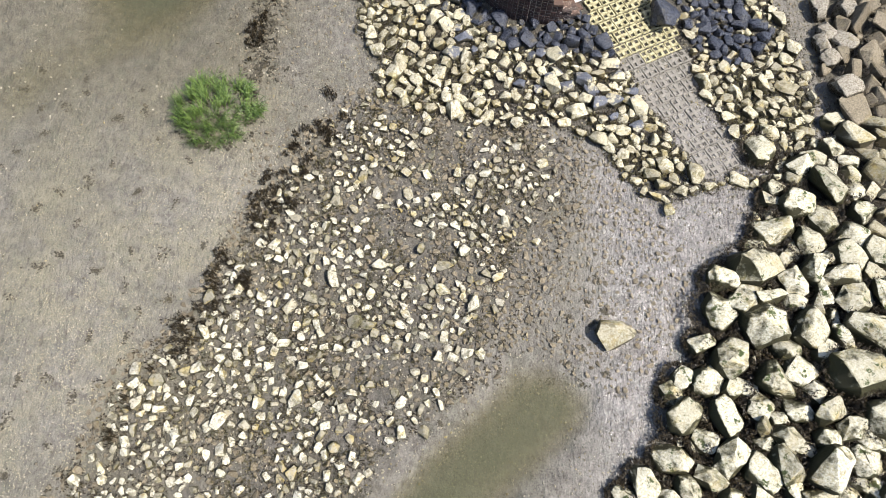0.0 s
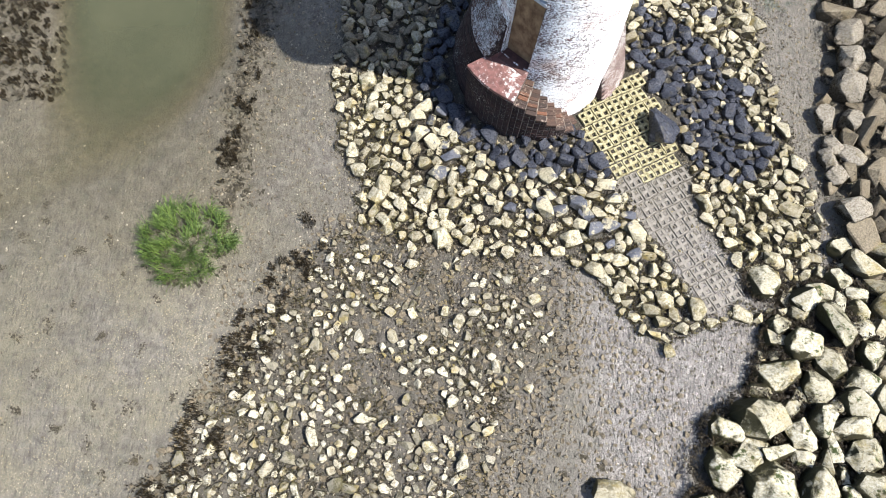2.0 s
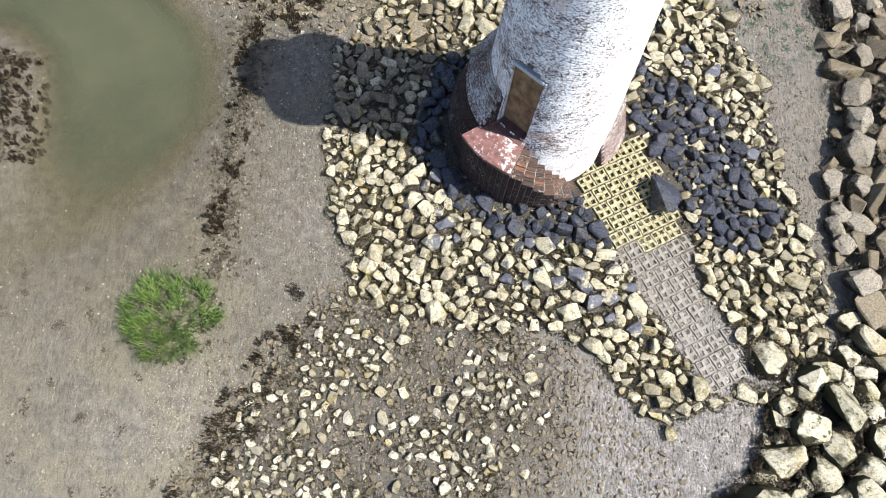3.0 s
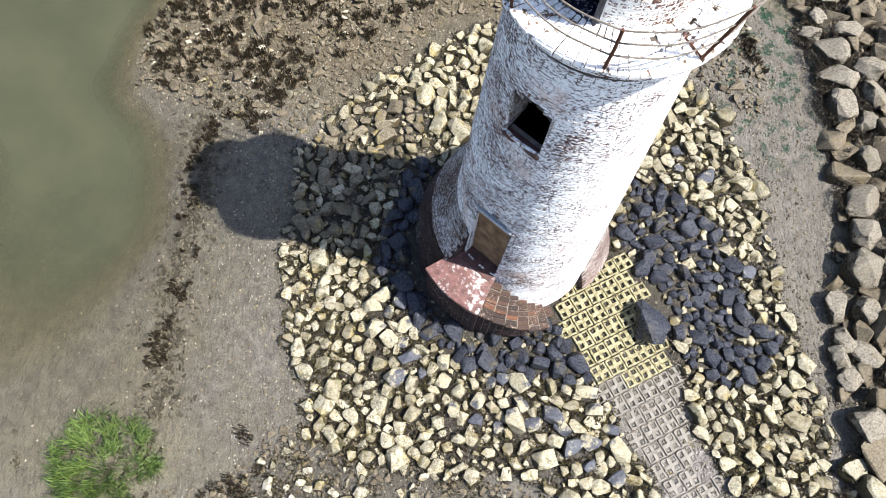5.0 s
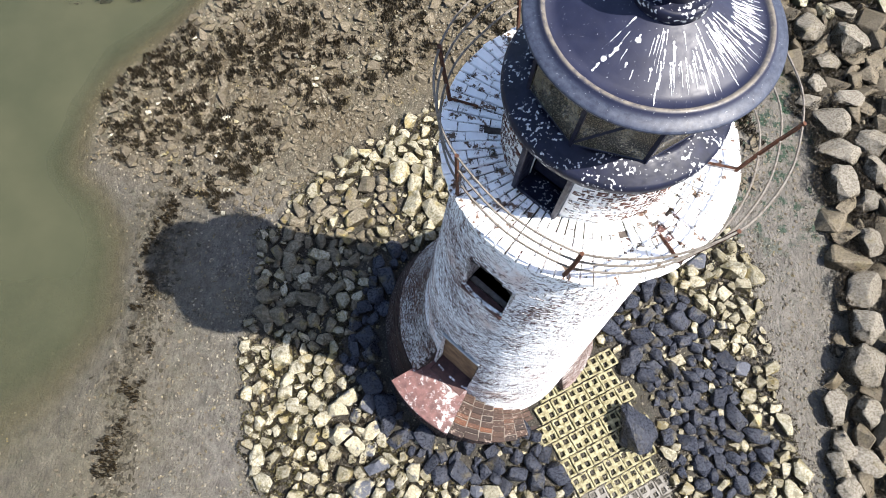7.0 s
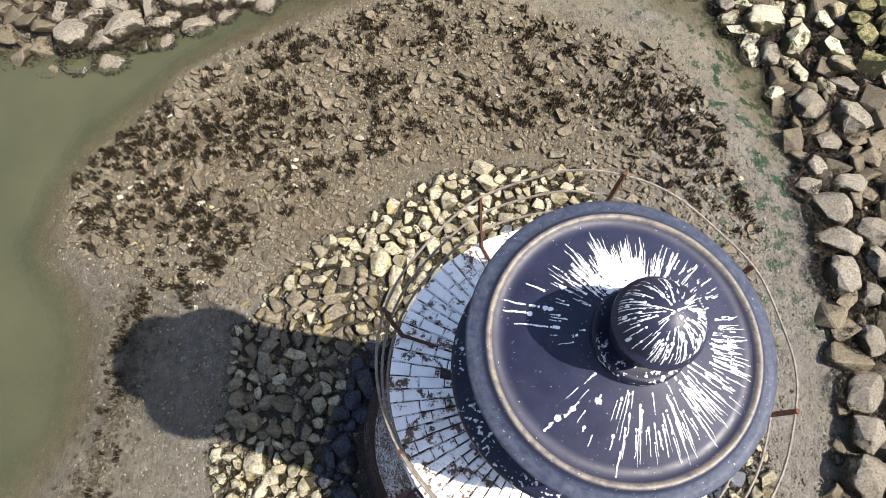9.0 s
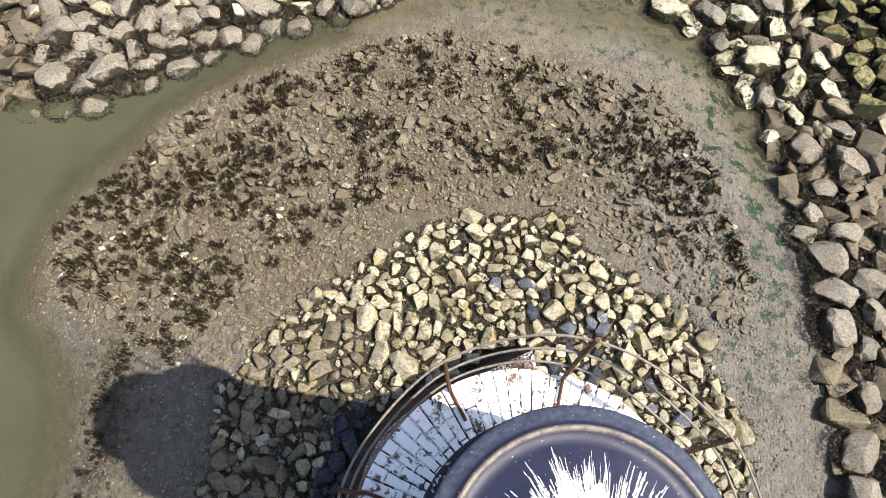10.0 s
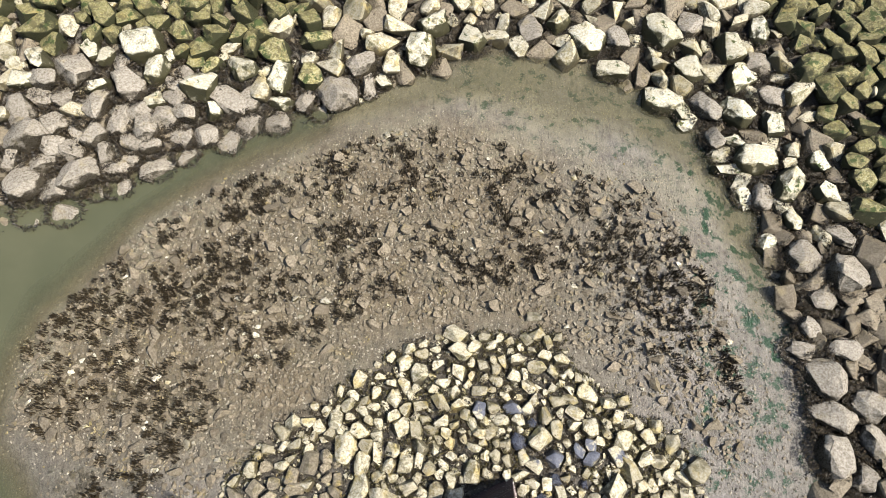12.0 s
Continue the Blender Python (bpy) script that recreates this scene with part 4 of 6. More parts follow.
tagged(drops, kind="stuff")
verts, faces = [], []
for _ in range(150):
    r0 = 0.17 * math.sqrt(g.random())
    splash(verts, faces, HOOD[4:], g.choice((g.gauss(40, 55), g.gauss(170, 50), g.gauss(-60, 40))), r0, min(0.176, r0 + g.uniform(0.02, 0.09)), g.uniform(0.0022, 0.0046), g)
tagged(part("dropping_splash", soup("hood_dropping_splash", verts, faces, DROPPING), None, vent, "white bird droppings on the hood"), kind="stuff")

# Gallery rail: eight rusty posts, most of them bent outward, and three thin rails.
POSTS = [(-100.9, -0.20, -1.10, 0.50), (-57.0, 0.72, -0.95, 0.66), (-9.0, 1.24, -0.15, 0.64), (33.0, 1.06, 0.70, 0.67), (79.0, 0.24, 1.19, 0.83), (120.5, -0.63, 1.04, 0.66), (166.0, -1.17, 0.29, 0.60), (207.7, -1.01, -0.51, 0.56)]
railing = empty("gallery_railing", (0, 0, DECK_Z))
railing.parent = lighthouse
tagged(railing, "rusty bent gallery railing of thin iron rails")
nodes = []
for a, x, y, h in POSTS:
    foot, top = Vector(around(1.10, a, 0.0)), Vector((x, y, h))
    bow = (foot + top) / 2 + Vector((0.008 * math.cos(radians(a + 70)), 0.008 * math.sin(radians(a + 70)), 0.01))
    part("post", tube([foot - Vector((0, 0, 0.03)), foot + (bow - foot) * 0.5, bow, top], 0.016, 6), RUST, railing, "dark rusted iron post")
    if a in (-100.9, 207.7):
        nodes.append((foot, bow, top))
        continue
    flat = Vector((foot.x, foot.y, 0)).normalized()
    part("foot_strap", tube([foot + Vector((0, 0, 0.012)), foot - flat * 0.22 + Vector((0, 0, 0.012))], 0.012, 4), RUST, railing)
    nodes.append((foot, bow, top))


def loop_through(points, n=10):
    out, m = [], len(points)
    for i in range(m):
        p0, p1, p2, p3 = (points[(i + k) % m] for k in (-1, 0, 1, 2))
        for s in range(n):
            t = s / n
            out.append(0.5 * (2 * p1 + (p2 - p0) * t + (2 * p0 - 5 * p1 + 4 * p2 - p3) * t * t + (3 * p1 - p0 - 3 * p2 + p3) * t ** 3))
    return out


for s in (0.36, 0.68, 0.98):
    ring = loop_through([f + (t - f) * s for f, b, t in nodes])
    ring = [p + Vector((0, 0, 0.012 * math.sin(i * 0.9))) for i, p in enumerate(ring)]
    part("rail", tube(ring, 0.0085, 6, True), RAIL_METAL, railing, "thin weathered iron rail")

# Door, its reveals and the threshold; the window with its timber sill.
door = at_angle(empty("door"), DOOR_A)
door.parent = lighthouse
tagged(door, "boarded-up doorway closed with weathered plywood")
w = DOOR_W / 2
part("board", box_bm(1.04, -w, DOOR_Z0, 1.065, w, DOOR_Z1 - 0.01, 0.004), PLY, door, "weathered brown plywood board")
part("lintel", box_bm(1.03, -w, DOOR_Z1 - 0.07, 1.15, w, DOOR_Z1 + 0.01, 0.008), LINTEL, door, "pale painted lintel board")
for side in (-1, 1):
    y0, y1 = sorted((side * w, side * (w + 0.03)))
    part("reveal", box_bm(1.0, y0, DOOR_Z0, tower_r(2.3) - 0.085, y1, DOOR_Z1), WHITE_BRICK, door)
part("tympanum", box_bm(1.0, -w, DOOR_Z1 - 0.05, 1.035, w, DOOR_Z1 + 0.19), DARK_MORTAR, door)
part("threshold", box_bm(1.0, -w, DOOR_Z0 - 0.10, 1.36, w, DOOR_Z0 + 0.012, 0.01), DARK_WOOD, door, "dark red-brown threshold")

window = at_angle(empty("window"), DOOR_A)
window.parent = lighthouse
tagged(window, "unglazed arched window hole with a rotten timber sill")
w = WIN_W / 2
for side in (-1, 1):
    y0, y1 = sorted((side * w, side * (w + 0.03)))
    part("reveal", box_bm(0.62, y0, WIN_Z0, tower_r(5.8) - 0.02, y1, WIN_Z1 - 0.06), WORN_BRICK, window)
part("sill", box_bm(0.93, -w - 0.02, WIN_Z0 - 0.06, tower_r(5.2) - 0.004, w + 0.02, WIN_Z0 + 0.012, 0.008), DARK_WOOD, window, "dark red-brown sill")
part("beam", box_bm(0.85, -w, WIN_Z0 - 0.14, 0.925, w, WIN_Z0 - 0.02, 0.012), TIMBER, window, "bleached rotten timber")
verts, faces = [], []
for i in range(13):
    y = -w + 2 * w * i / 12
    z = WIN_Z1 - 0.11 * (y / w) ** 2
    verts += [(0.62, y, z), (tower_r(5.9) - 0.01, y, z)]
    if i:
        faces.append((2 * i - 2, 2 * i, 2 * i + 1, 2 * i - 1))
part("arch", soup("arch", verts, faces, DARK_MORTAR), None, window)

# Plinth: a battered ring of dark brick drawn out to a cutwater in the north.
POINT_A = 70.0


def plinth_r(a, top):
    """Radius of the plinth's outline at an angle; top: 0 at the ground, 1 at its upper edge."""
    east = off_angle(a, POINT_A) < 0
    spread = min(1.0, max(0.0, (a + 37) / 35))
    base = 1.60 + 0.20 * spread - (0.34 + 0.02 * spread) * top if east else 1.90 + 0.15 * min(1.0, max(0.0, (190 - a) / 45)) - (0.30 + 0.10 * min(1.0, max(0.0, (190 - a) / 45))) * top
    tip = 2.95 - 0.40 * top
    d = abs(off_angle(a, POINT_A))
    half = math.degrees(math.acos(base / tip))
    if d >= half:
        return base
    return base / math.cos(radians(half - d))


P_Z0, P_Z1 = 0.0, 1.48


def plinth_z(a, z):
    """The plinth is lower at its eastern end."""
    return z * (0.70 + 0.30 * min(1.0, max(0.0, (a + 37) / 75)))


P_A0, P_A1 = -37.0, 216.0
plinth = empty("plinth")
plinth.parent = lighthouse
tagged(plinth, "dark weathered brick plinth drawn out to a pointed cutwater")
verts, faces = [], []
levels = [(0.0, P_Z0), (1.0, P_Z1), (1.06, P_Z1 + 0.03)]
n = 150
for i in range(n + 1):
    a = P_A0 + (P_A1 - P_A0) * i / n
    for top, z in levels:
        verts.append(around(plinth_r(a, top) - 0.012, a, plinth_z(a, z)))
    ridge = 0.55 * max(0.0, 1 - abs(off_angle(a, POINT_A)) / 34)
    verts.append(around(plinth_r(a, 1.06) * 0.42 + (tower_r(2.3) - 0.02) * 0.58 - 0.012, a, plinth_z(a, 1.87 + ridge * 0.4)))
    verts.append(around(tower_r(2.3) - 0.02, a, plinth_z(a, 2.30 + ridge * 0.3)))
    if i:
        for k in range(4):
            faces.append(((i - 1) * 5 + k, i * 5 + k, i * 5 + k + 1, (i - 1) * 5 + k + 1))
for i, flip in ((0, False), (n, True)):
    base = len(verts)
    a = P_A0 if i == 0 else P_A1
    verts += [around(1.0, a, P_Z0), around(1.0, a, plinth_z(a, 2.2))]
    loop = [i * 5, i * 5 + 1, i * 5 + 2, i * 5 + 3, i * 5 + 4, base + 1, base]
    faces.append(tuple(loop[::-1] if flip else loop))
# The dark brick also gives the eastern end face its shade by colour.
part("core", soup("plinth_core", verts, faces, PLINTH_BRICK), None, plinth)
verts, faces = [], []
east_v, east_f, west_v, west_f = [], [], [], []
rows = 19
for j in range(rows):
    z0, z1 = P_Z0 + (P_Z1 - P_Z0) * j / rows, P_Z0 + (P_Z1 - P_Z0) * (j + 1) / rows
    a = P_A0 + (3 if j % 2 else 0)
    while a < P_A1 - 1:
        r = plinth_r(a, (j + 0.5) / rows)
        wide = math.degrees(0.215 / r) * (0.8 if r > 2.2 else 1)
        b = min(a + wide, P_A1)
        if a < POINT_A < b:
            b = POINT_A
        verts, faces = (east_v, east_f) if a < POINT_A else (west_v, west_f)
        ra, rb = plinth_r(a, (j + 0.5) / rows), plinth_r(b, (j + 0.5) / rows)
        n0 = len(verts)
        gap = math.degrees(0.005 / r)
        pr = rng.uniform(-0.004, 0.005)
        for d, m in ((-0.05, 0), (pr - 0.005, 0), (pr, 0.005)):
            g2 = gap + math.degrees(m / r)
            for ang, rr, z in ((a + g2, ra, z0 + 0.005 + m), (b - g2, rb, z0 + 0.005 + m), (b - g2, rb, z1 - 0.005 - m), (a + g2, ra, z1 - 0.005 - m)):
                slope = -0.38 * ((z - z0) / (P_Z1 - P_Z0) - 0.5 / rows)
                verts.append(around(rr + d + slope, ang, plinth_z(ang, z)))
        faces.append((n0 + 8, n0 + 9, n0 + 10, n0 + 11))
        for k in (0, 4):
            for i in range(4):
                faces.append((n0 + k + i, n0 + k + (i + 1) % 4, n0 + k + 4 + (i + 1) % 4, n0 + k + 4 + i))
        a = b
tagged(part("brickwork", soup("plinth_courses", west_v, west_f, PLINTH_BRICK), None, plinth), kind="stuff")
tagged(part("limewashed_facing", soup("plinth_courses", east_v, east_f, PIER_BRICK), None, plinth), kind="stuff")
# The sloped weathering above it, limewashed brick laid in rings.
verts, faces = [], []
rings = 9
for j in range(rings):
    s0, s1 = j / rings, (j + 1) / rings
    count = 66
    for i in range(count):
        a0 = P_A0 + (P_A1 - P_A0) * (i + 0.5 * (j % 2)) / (count + 0.5)
        a1 = a0 + (P_A1 - P_A0) / (count + 0.5)
        n0 = len(verts)
        for lift, m in ((0.0, 0.0), (0.022, 0.0), (0.026, 0.06)):
            for a, s in ((a0, s0), (a0, s1), (a1, s1), (a1, s0)):
                aa = a + (0.18 + m) * (1 if a == a0 else -1)
                ss = s + (0.006 + 0.02 * m) * (1 if s == s0 else -1)
                ridge = 0.55 * max(0.0, 1 - abs(off_angle(aa, POINT_A)) / 34)
                ro, zo = plinth_r(aa, 1.06), P_Z1 + 0.03
                rm, zm = ro * 0.42 + (tower_r(2.3) - 0.02) * 0.58, 1.87 + ridge * 0.4
                ri, zi = tower_r(2.3) - 0.02, 2.30 + ridge * 0.3
                if ss < 0.55:
                    q = ss / 0.55
                    r, z = ro + (rm - ro) * q, zo + (zm - zo) * q
                else:
                    q = (ss - 0.55) / 0.45
                    r, z = rm + (ri - rm) * q, zm + (zi - zm) * q
                verts.append(around(r + lift * 0.55, aa, plinth_z(aa, z) + lift * 0.8))
        faces.append((n0 + 8, n0 + 11, n0 + 10, n0 + 9))
        for k in (0, 4):
            for i2 in range(4):
                faces.append((n0 + k + i2, n0 + k + (i2 + 1) % 4, n0 + k + 4 + (i2 + 1) % 4, n0 + k + 4 + i2))
tagged(part("weathering", soup("weathering_courses", verts, faces, WORN_BRICK), None, plinth, "limewash flaking from sloping brick"), kind="stuff")

# Landing and winding brick steps.
stair = empty("stair")
stair.parent = lighthouse
tagged(stair, "winding red brick stair with a red-painted landing")
LAND_A0, LAND_A1, FOOT_A, STEPS = 213.5, 247.0, 297.0, 7
GROUND_Z, LAND_Z = 0.12, 1.52


def sector(r0, r1, a0, a1, z0, z1, n=12, lip=0.01):
    bm = bmesh.new()
    rows_ = []
    for i in range(n + 1):
        a = a0 + (a1 - a0) * i / n
        rows_.append([bm.verts.new(around(r, a, z)) for r, z in ((r0, z0), (r1, z0), (r1, z1 - lip), (r1 - lip, z1), (r0, z1))])
    for p, q in zip(rows_, rows_[1:]):
        for k in range(5):
            bm.faces.new((p[k], q[k], q[(k + 1) % 5], p[(k + 1) % 5]))
    bm.faces.new(rows_[0])
    bm.faces.new(rows_[-1][::-1])
    bmesh.ops.recalc_face_normals(bm, faces=bm.faces[:])
    return bm


part("landing_slab", sector(1.0, 1.965, LAND_A0, LAND_A1, LAND_Z - 0.07, LAND_Z), LANDING, stair, "red-oxide painted landing with white flakes")
part("landing_body", sector(1.0, 1.93, LAND_A0 + 0.2, LAND_A1, 0.0, LAND_Z - 0.07), DARK_MORTAR, stair)
face_v, face_f = [], []


def face_bricks(a0, a1, r, z0, z1):
    rows_ = max(1, round((z1 - z0) / 0.077))
    for j in range(rows_):
        lo, hi = z0 + (z1 - z0) * j / rows_, z0 + (z1 - z0) * (j + 1) / rows_
        count = max(1, round(radians(a1 - a0) * r / 0.115))
        for i in range(count):
            b0, b1 = a0 + (a1 - a0) * i / count, a0 + (a1 - a0) * (i + 1) / count
            brick_solid(face_v, face_f, r - 0.04, r + rng.uniform(0.004, 0.014), b0 + 0.15, b1 - 0.15, lo + 0.005, hi - 0.005)


face_bricks(LAND_A0, LAND_A1, 1.93, 0.0, LAND_Z - 0.07)
TREAD = (FOOT_A - LAND_A1) / STEPS
RISE = (LAND_Z - GROUND_Z) / (STEPS + 0.5)
for i in range(STEPS):
    a0, top = LAND_A1 + TREAD * i, LAND_Z - RISE * (i + 1)
    outer = 1.92 - 0.028 * i
    part("step_body", sector(1.0, outer - 0.03, a0, a0 + TREAD, 0.0, top - 0.022, 4, 0.005), GREY_MORTAR, stair)
    face_bricks(a0, a0 + TREAD, outer - 0.03, 0.0, top - 0.05)
    cuts = [1.16]
    while cuts[-1] < outer - 0.11:
        cuts.append(cuts[-1] + rng.uniform(0.068, 0.098))
    cuts.append(outer)
    for r0, r1 in zip(cuts, cuts[1:]):
        b = part("brick", sector(r0 + 0.004, r1 - 0.004, 0.2 + rng.uniform(0, 0.3), TREAD - 0.2 - rng.uniform(0, 0.3), top - 0.055, top + rng.uniform(-0.008, 0.006), 2, 0.008), STEP_BRICK, stair)
        b.rotation_euler = (rng.uniform(-0.008, 0.008), rng.uniform(-0.008, 0.008), radians(a0))
tagged(part("brick_facing", soup("stair_face_courses", face_v, face_f, PLINTH_BRICK), None, stair), kind="stuff")


# ---- concrete lattice path ----
def paver_mesh(name, material, seed):
    g = random.Random(seed)
    c = [-0.148, -0.112, -0.036, 0.036, 0.112, 0.148]
    holes = {(1, 1), (1, 3), (3, 1), (3, 3)}
    bm = bmesh.new()
    top = [[bm.verts.new((x + g.uniform(-0.007, 0.007), y + g.uniform(-0.007, 0.007), g.uniform(-0.006, 0.006))) for x in c] for y in c]
    for j in range(5):
        for i in range(5):
            if (i, j) not in holes:
                bm.faces.new((top[j][i], top[j][i + 1], top[j + 1][i + 1], top[j + 1][i]))
    edges = [e for e in bm.edges if len(e.link_faces) == 1]
    ret = bmesh.ops.extrude_edge_only(bm, edges=edges)
    for v in [v for v in ret["geom"] if isinstance(v, bmesh.types.BMVert)]:
        v.co.z -= 0.11
        v.co.x *= 1.0
    me = bpy.data.meshes.new(name)
    bmesh.ops.recalc_face_normals(bm, faces=bm.faces[:])
    bmesh.ops.bevel(bm, geom=[e for e in bm.edges if abs(e.verts[0].co.z - e.verts[1].co.z) < 0.03 and e.is_manifold and e.calc_face_angle(0) > 0.8], offset=0.008, segments=1, affect="EDGES")
    bm.to_mesh(me)
    bm.free()
    me.materials.append(material)
    return me


pavers = [[paver_mesh("lattice_paver", m, s) for s in range(3)] for m in (PAVER, PAVER_MUD)]
path_thing = tagged(empty("lattice_path"), "yellowed concrete lattice pavers sinking into the mud", "pavement", kind="structure")
U, V = Vector((math.cos(radians(30)), math.sin(radians(30)), 0)), Vector((math.cos(radians(-60)), math.sin(radians(-60)), 0))
rng = random.Random(9)
for j in range(-1, 18):
    for i in range(-4, 5):
        p = Vector((1.42, -0.62, 0)) + U * (i * 0.312 + 0.156 * (j % 2)) + V * (j * 0.312)
        if inward(np.array([p.x]), np.array([p.y]), PATHWAY)[0] < -0.02:
            continue
        late = j * 0.312
        if late > 3.4 and rng.random() < 0.15:
            continue
        b = link("paver", pavers[1 if late > 1.9 + rng.uniform(-0.3, 0.3) else 0][rng.randrange(3)], None, path_thing)
        z = ground_at(p.x, p.y) + 0.055 - 0.037 * min(1.0, late / 2.3)
        b.location = (p.x, p.y, z)
        lean = 0.03 if late < 1.9 else 0.012
        b.rotation_euler = (rng.uniform(-lean, lean), rng.uniform(-lean, lean), radians(30) + rng.uniform(-0.03, 0.03))

# ---- stones ----
def stone_mesh(name, seed, material, points=11, fine=0, flat=0.7, bevel=0.03, blunt=0.42):
    """An angular stone one metre wide: a hull of random points with worn edges."""
    g = random.Random(seed)
    bm = bmesh.new()
    for _ in range(points):
        d = Vector((g.uniform(-1, 1), g.uniform(-1, 1), g.uniform(-1, 1)))
        d = d * (1.0 / max(abs(d.x), abs(d.y), abs(d.z)))
        d = d.lerp(d.normalized() * 1.15, blunt) * g.uniform(0.82, 1.0)
        bm.verts.new(d)
    hull = bmesh.ops.convex_hull(bm, input=bm.verts[:])
    bmesh.ops.delete(bm, geom=[v for v in hull["geom_interior"] if isinstance(v, bmesh.types.BMVert)], context="VERTS")
    for axis, want in ((0, 1.0), (1, g.uniform(0.78, 0.98)), (2, flat * g.uniform(0.85, 1.15))):
        lo, hi = min(v.co[axis] for v in bm.verts), max(v.co[axis] for v in bm.verts)
        for v in bm.verts:
            v.co[axis] = ((v.co[axis] - lo) / (hi - lo) - 0.5) * want
    bmesh.ops.dissolve_limit(bm, angle_limit=0.30, verts=bm.verts[:], edges=bm.edges[:])
    if bevel:
        bmesh.ops.bevel(bm, geom=bm.edges[:], offset=bevel, segments=2 if fine else 1, affect="EDGES", profile=0.6, clamp_overlap=True)
    bmesh.ops.triangulate(bm, faces=bm.faces[:])
    for _ in range(fine):
        bmesh.ops.subdivide_edges(bm, edges=[e for e in bm.edges if e.calc_length() > 0.075], cuts=1)
        bmesh.ops.triangulate(bm, faces=bm.faces[:])
    if fine:
        bm.normal_update()
        for v in bm.verts:
            s = noise.fractal(v.co * 4.0 + Vector((seed, 0, 0)), 0.75, 2.1, 5)
            v.co += v.normal * s * (0.030 if fine > 1 else 0.016)
    me = bpy.data.meshes.new(name)
    bm.to_mesh(me)
    bm.free()
    me.materials.append(material)
    if fine:
        me.polygons.foreach_set("use_smooth", [True] * len(me.polygons))
        me.set_sharp_from_angle(angle=0.60)
        me.update()
    return me


class Darts:
    """Places that keep a distance from each other."""

    def __init__(self, cell=0.5):
        self.cell, self.grid, self.all = cell, {}, []

    def free(self, x, y, r):
        c = self.cell
        for i in range(int((x - r - 0.6) // c), int((x + r + 0.6) // c) + 1):
            for j in range(int((y - r - 0.6) // c), int((y + r + 0.6) // c) + 1):
                for px, py, pr in self.grid.get((i, j), ()):
                    if (px - x) ** 2 + (py - y) ** 2 < (pr + r) ** 2:
                        return False
        return True

    def add(self, x, y, r):
        self.grid.setdefault((int(x // self.cell), int(y // self.cell)), []).append((x, y, r))
        self.all.append((x, y, r))

    def fill(self, outline, size, tries, seed, pack=0.86, keep=None):
        """Darts in an outline; size(x, y, g) gives a width or 0. Returns (x, y, width) rows."""
        g = random.Random(seed)
        px = np.asarray(outline, float)
        lo, hi = px.min(0), px.max(0)
        x = np.array([g.uniform(lo[0], hi[0]) for _ in range(tries)])
        y = np.array([g.uniform(lo[1], hi[1]) for _ in range(tries)])
        d = inward(x, y, outline)
        out = []
        for a, b, e in zip(x, y, d):
            if e < 0.02:
                continue
            w = size(a, b, e, g)
            if w <= 0 or not self.free(a, b, w / 2 * pack):
                continue
            self.add(a, b, w / 2 * pack)
            out.append((float(a), float(b), w))
        return out


def stone_pose(x, y, w, g, sink=0.22, tilt=0.35, long=0.25):
    z = ground_at(x, y)
    s = (w * g.uniform(1 - long * 0.3, 1 + long), w * g.uniform(1 - long, 1 + long * 0.2), w * g.uniform(0.85, 1.15))
    e = Euler((g.uniform(-tilt, tilt), g.uniform(-tilt, tilt), g.uniform(0, 6.28)))
    return Matrix.LocRotScale((x, y, z + s[2] * (0.33 - sink)), e, s)


def lay_stones(name, rows, shapes, label, category, group, seed, sink=0.2, tilt=0.35):
    g = random.Random(seed)
    for x, y, w in rows:
        ob = new(name, shapes[g.randrange(len(shapes))])
        ob.matrix_basis = stone_pose(x, y, w, g, sink, tilt)
        tagged(ob, label, category, group)


def stone_stuff(name, rows, shapes, label, category, seed, sink=0.2, tilt=0.4):
    """Many stones in one mesh."""
    g = random.Random(seed)
    arrays = []
    for me in shapes:
        co = np.empty(len(me.vertices) * 3, np.float32)
        me.vertices.foreach_get("co", co)
        tri = [tuple(p.vertices) for p in me.polygons]
        arrays.append((co.reshape(-1, 3), tri))
    verts, faces, base = [], [], 0
    for x, y, w in rows:
        co, tri = arrays[g.randrange(len(arrays))]
        m = np.array(stone_pose(x, y, w, g, sink, tilt))
        verts.append(co @ m[:3, :3].T + m[:3, 3])
        faces += [tuple(v + base for v in f) for f in tri]
        base += len(co)
    me = soup(name, np.concatenate(verts).tolist(), faces, shapes[0].materials[0])
    tagged(link(name, me), label, category, kind="stuff")


boulders = [stone_mesh("boulder", 100 + i, BOULDER, 26, 2, 0.76, 0.09, 0.55) for i in range(18)]
grey_boulders = [stone_mesh("boulder", 130 + i, GREY_BOULDER, 34, 2, 0.66, 0.12, 0.82) for i in range(14)]
mossy_boulders = [stone_mesh("boulder", 150 + i, MOSSY, 26, 2, 0.76, 0.09, 0.55) for i in range(9)]
pale = [stone_mesh("stone", 200 + i, PALE, 17, 1, 0.62, 0.08, 0.54) for i in range(20)]
basalt = [stone_mesh("stone", 240 + i, BASALT, 17, 1, 0.64, 0.075, 0.55) for i in range(14)]
two_tone = [stone_mesh("stone", 420 + i, TWO_TONE, 17, 1, 0.60, 0.085, 0.55) for i in range(10)]
pale_small = [stone_mesh("rubble", 300 + i, PALE_FINE, 14, 0, 0.58, 0.085, 0.55) for i in range(14)]
muddy_small = [stone_mesh("fragment", 330 + i, MUDDY, 10, 0, 0.42, 0.025) for i in range(14)]
muddy_bank = [stone_mesh("bank_rubble", 360 + i, MUDDY, 10, 0, 0.60, 0.04) for i in range(10)]

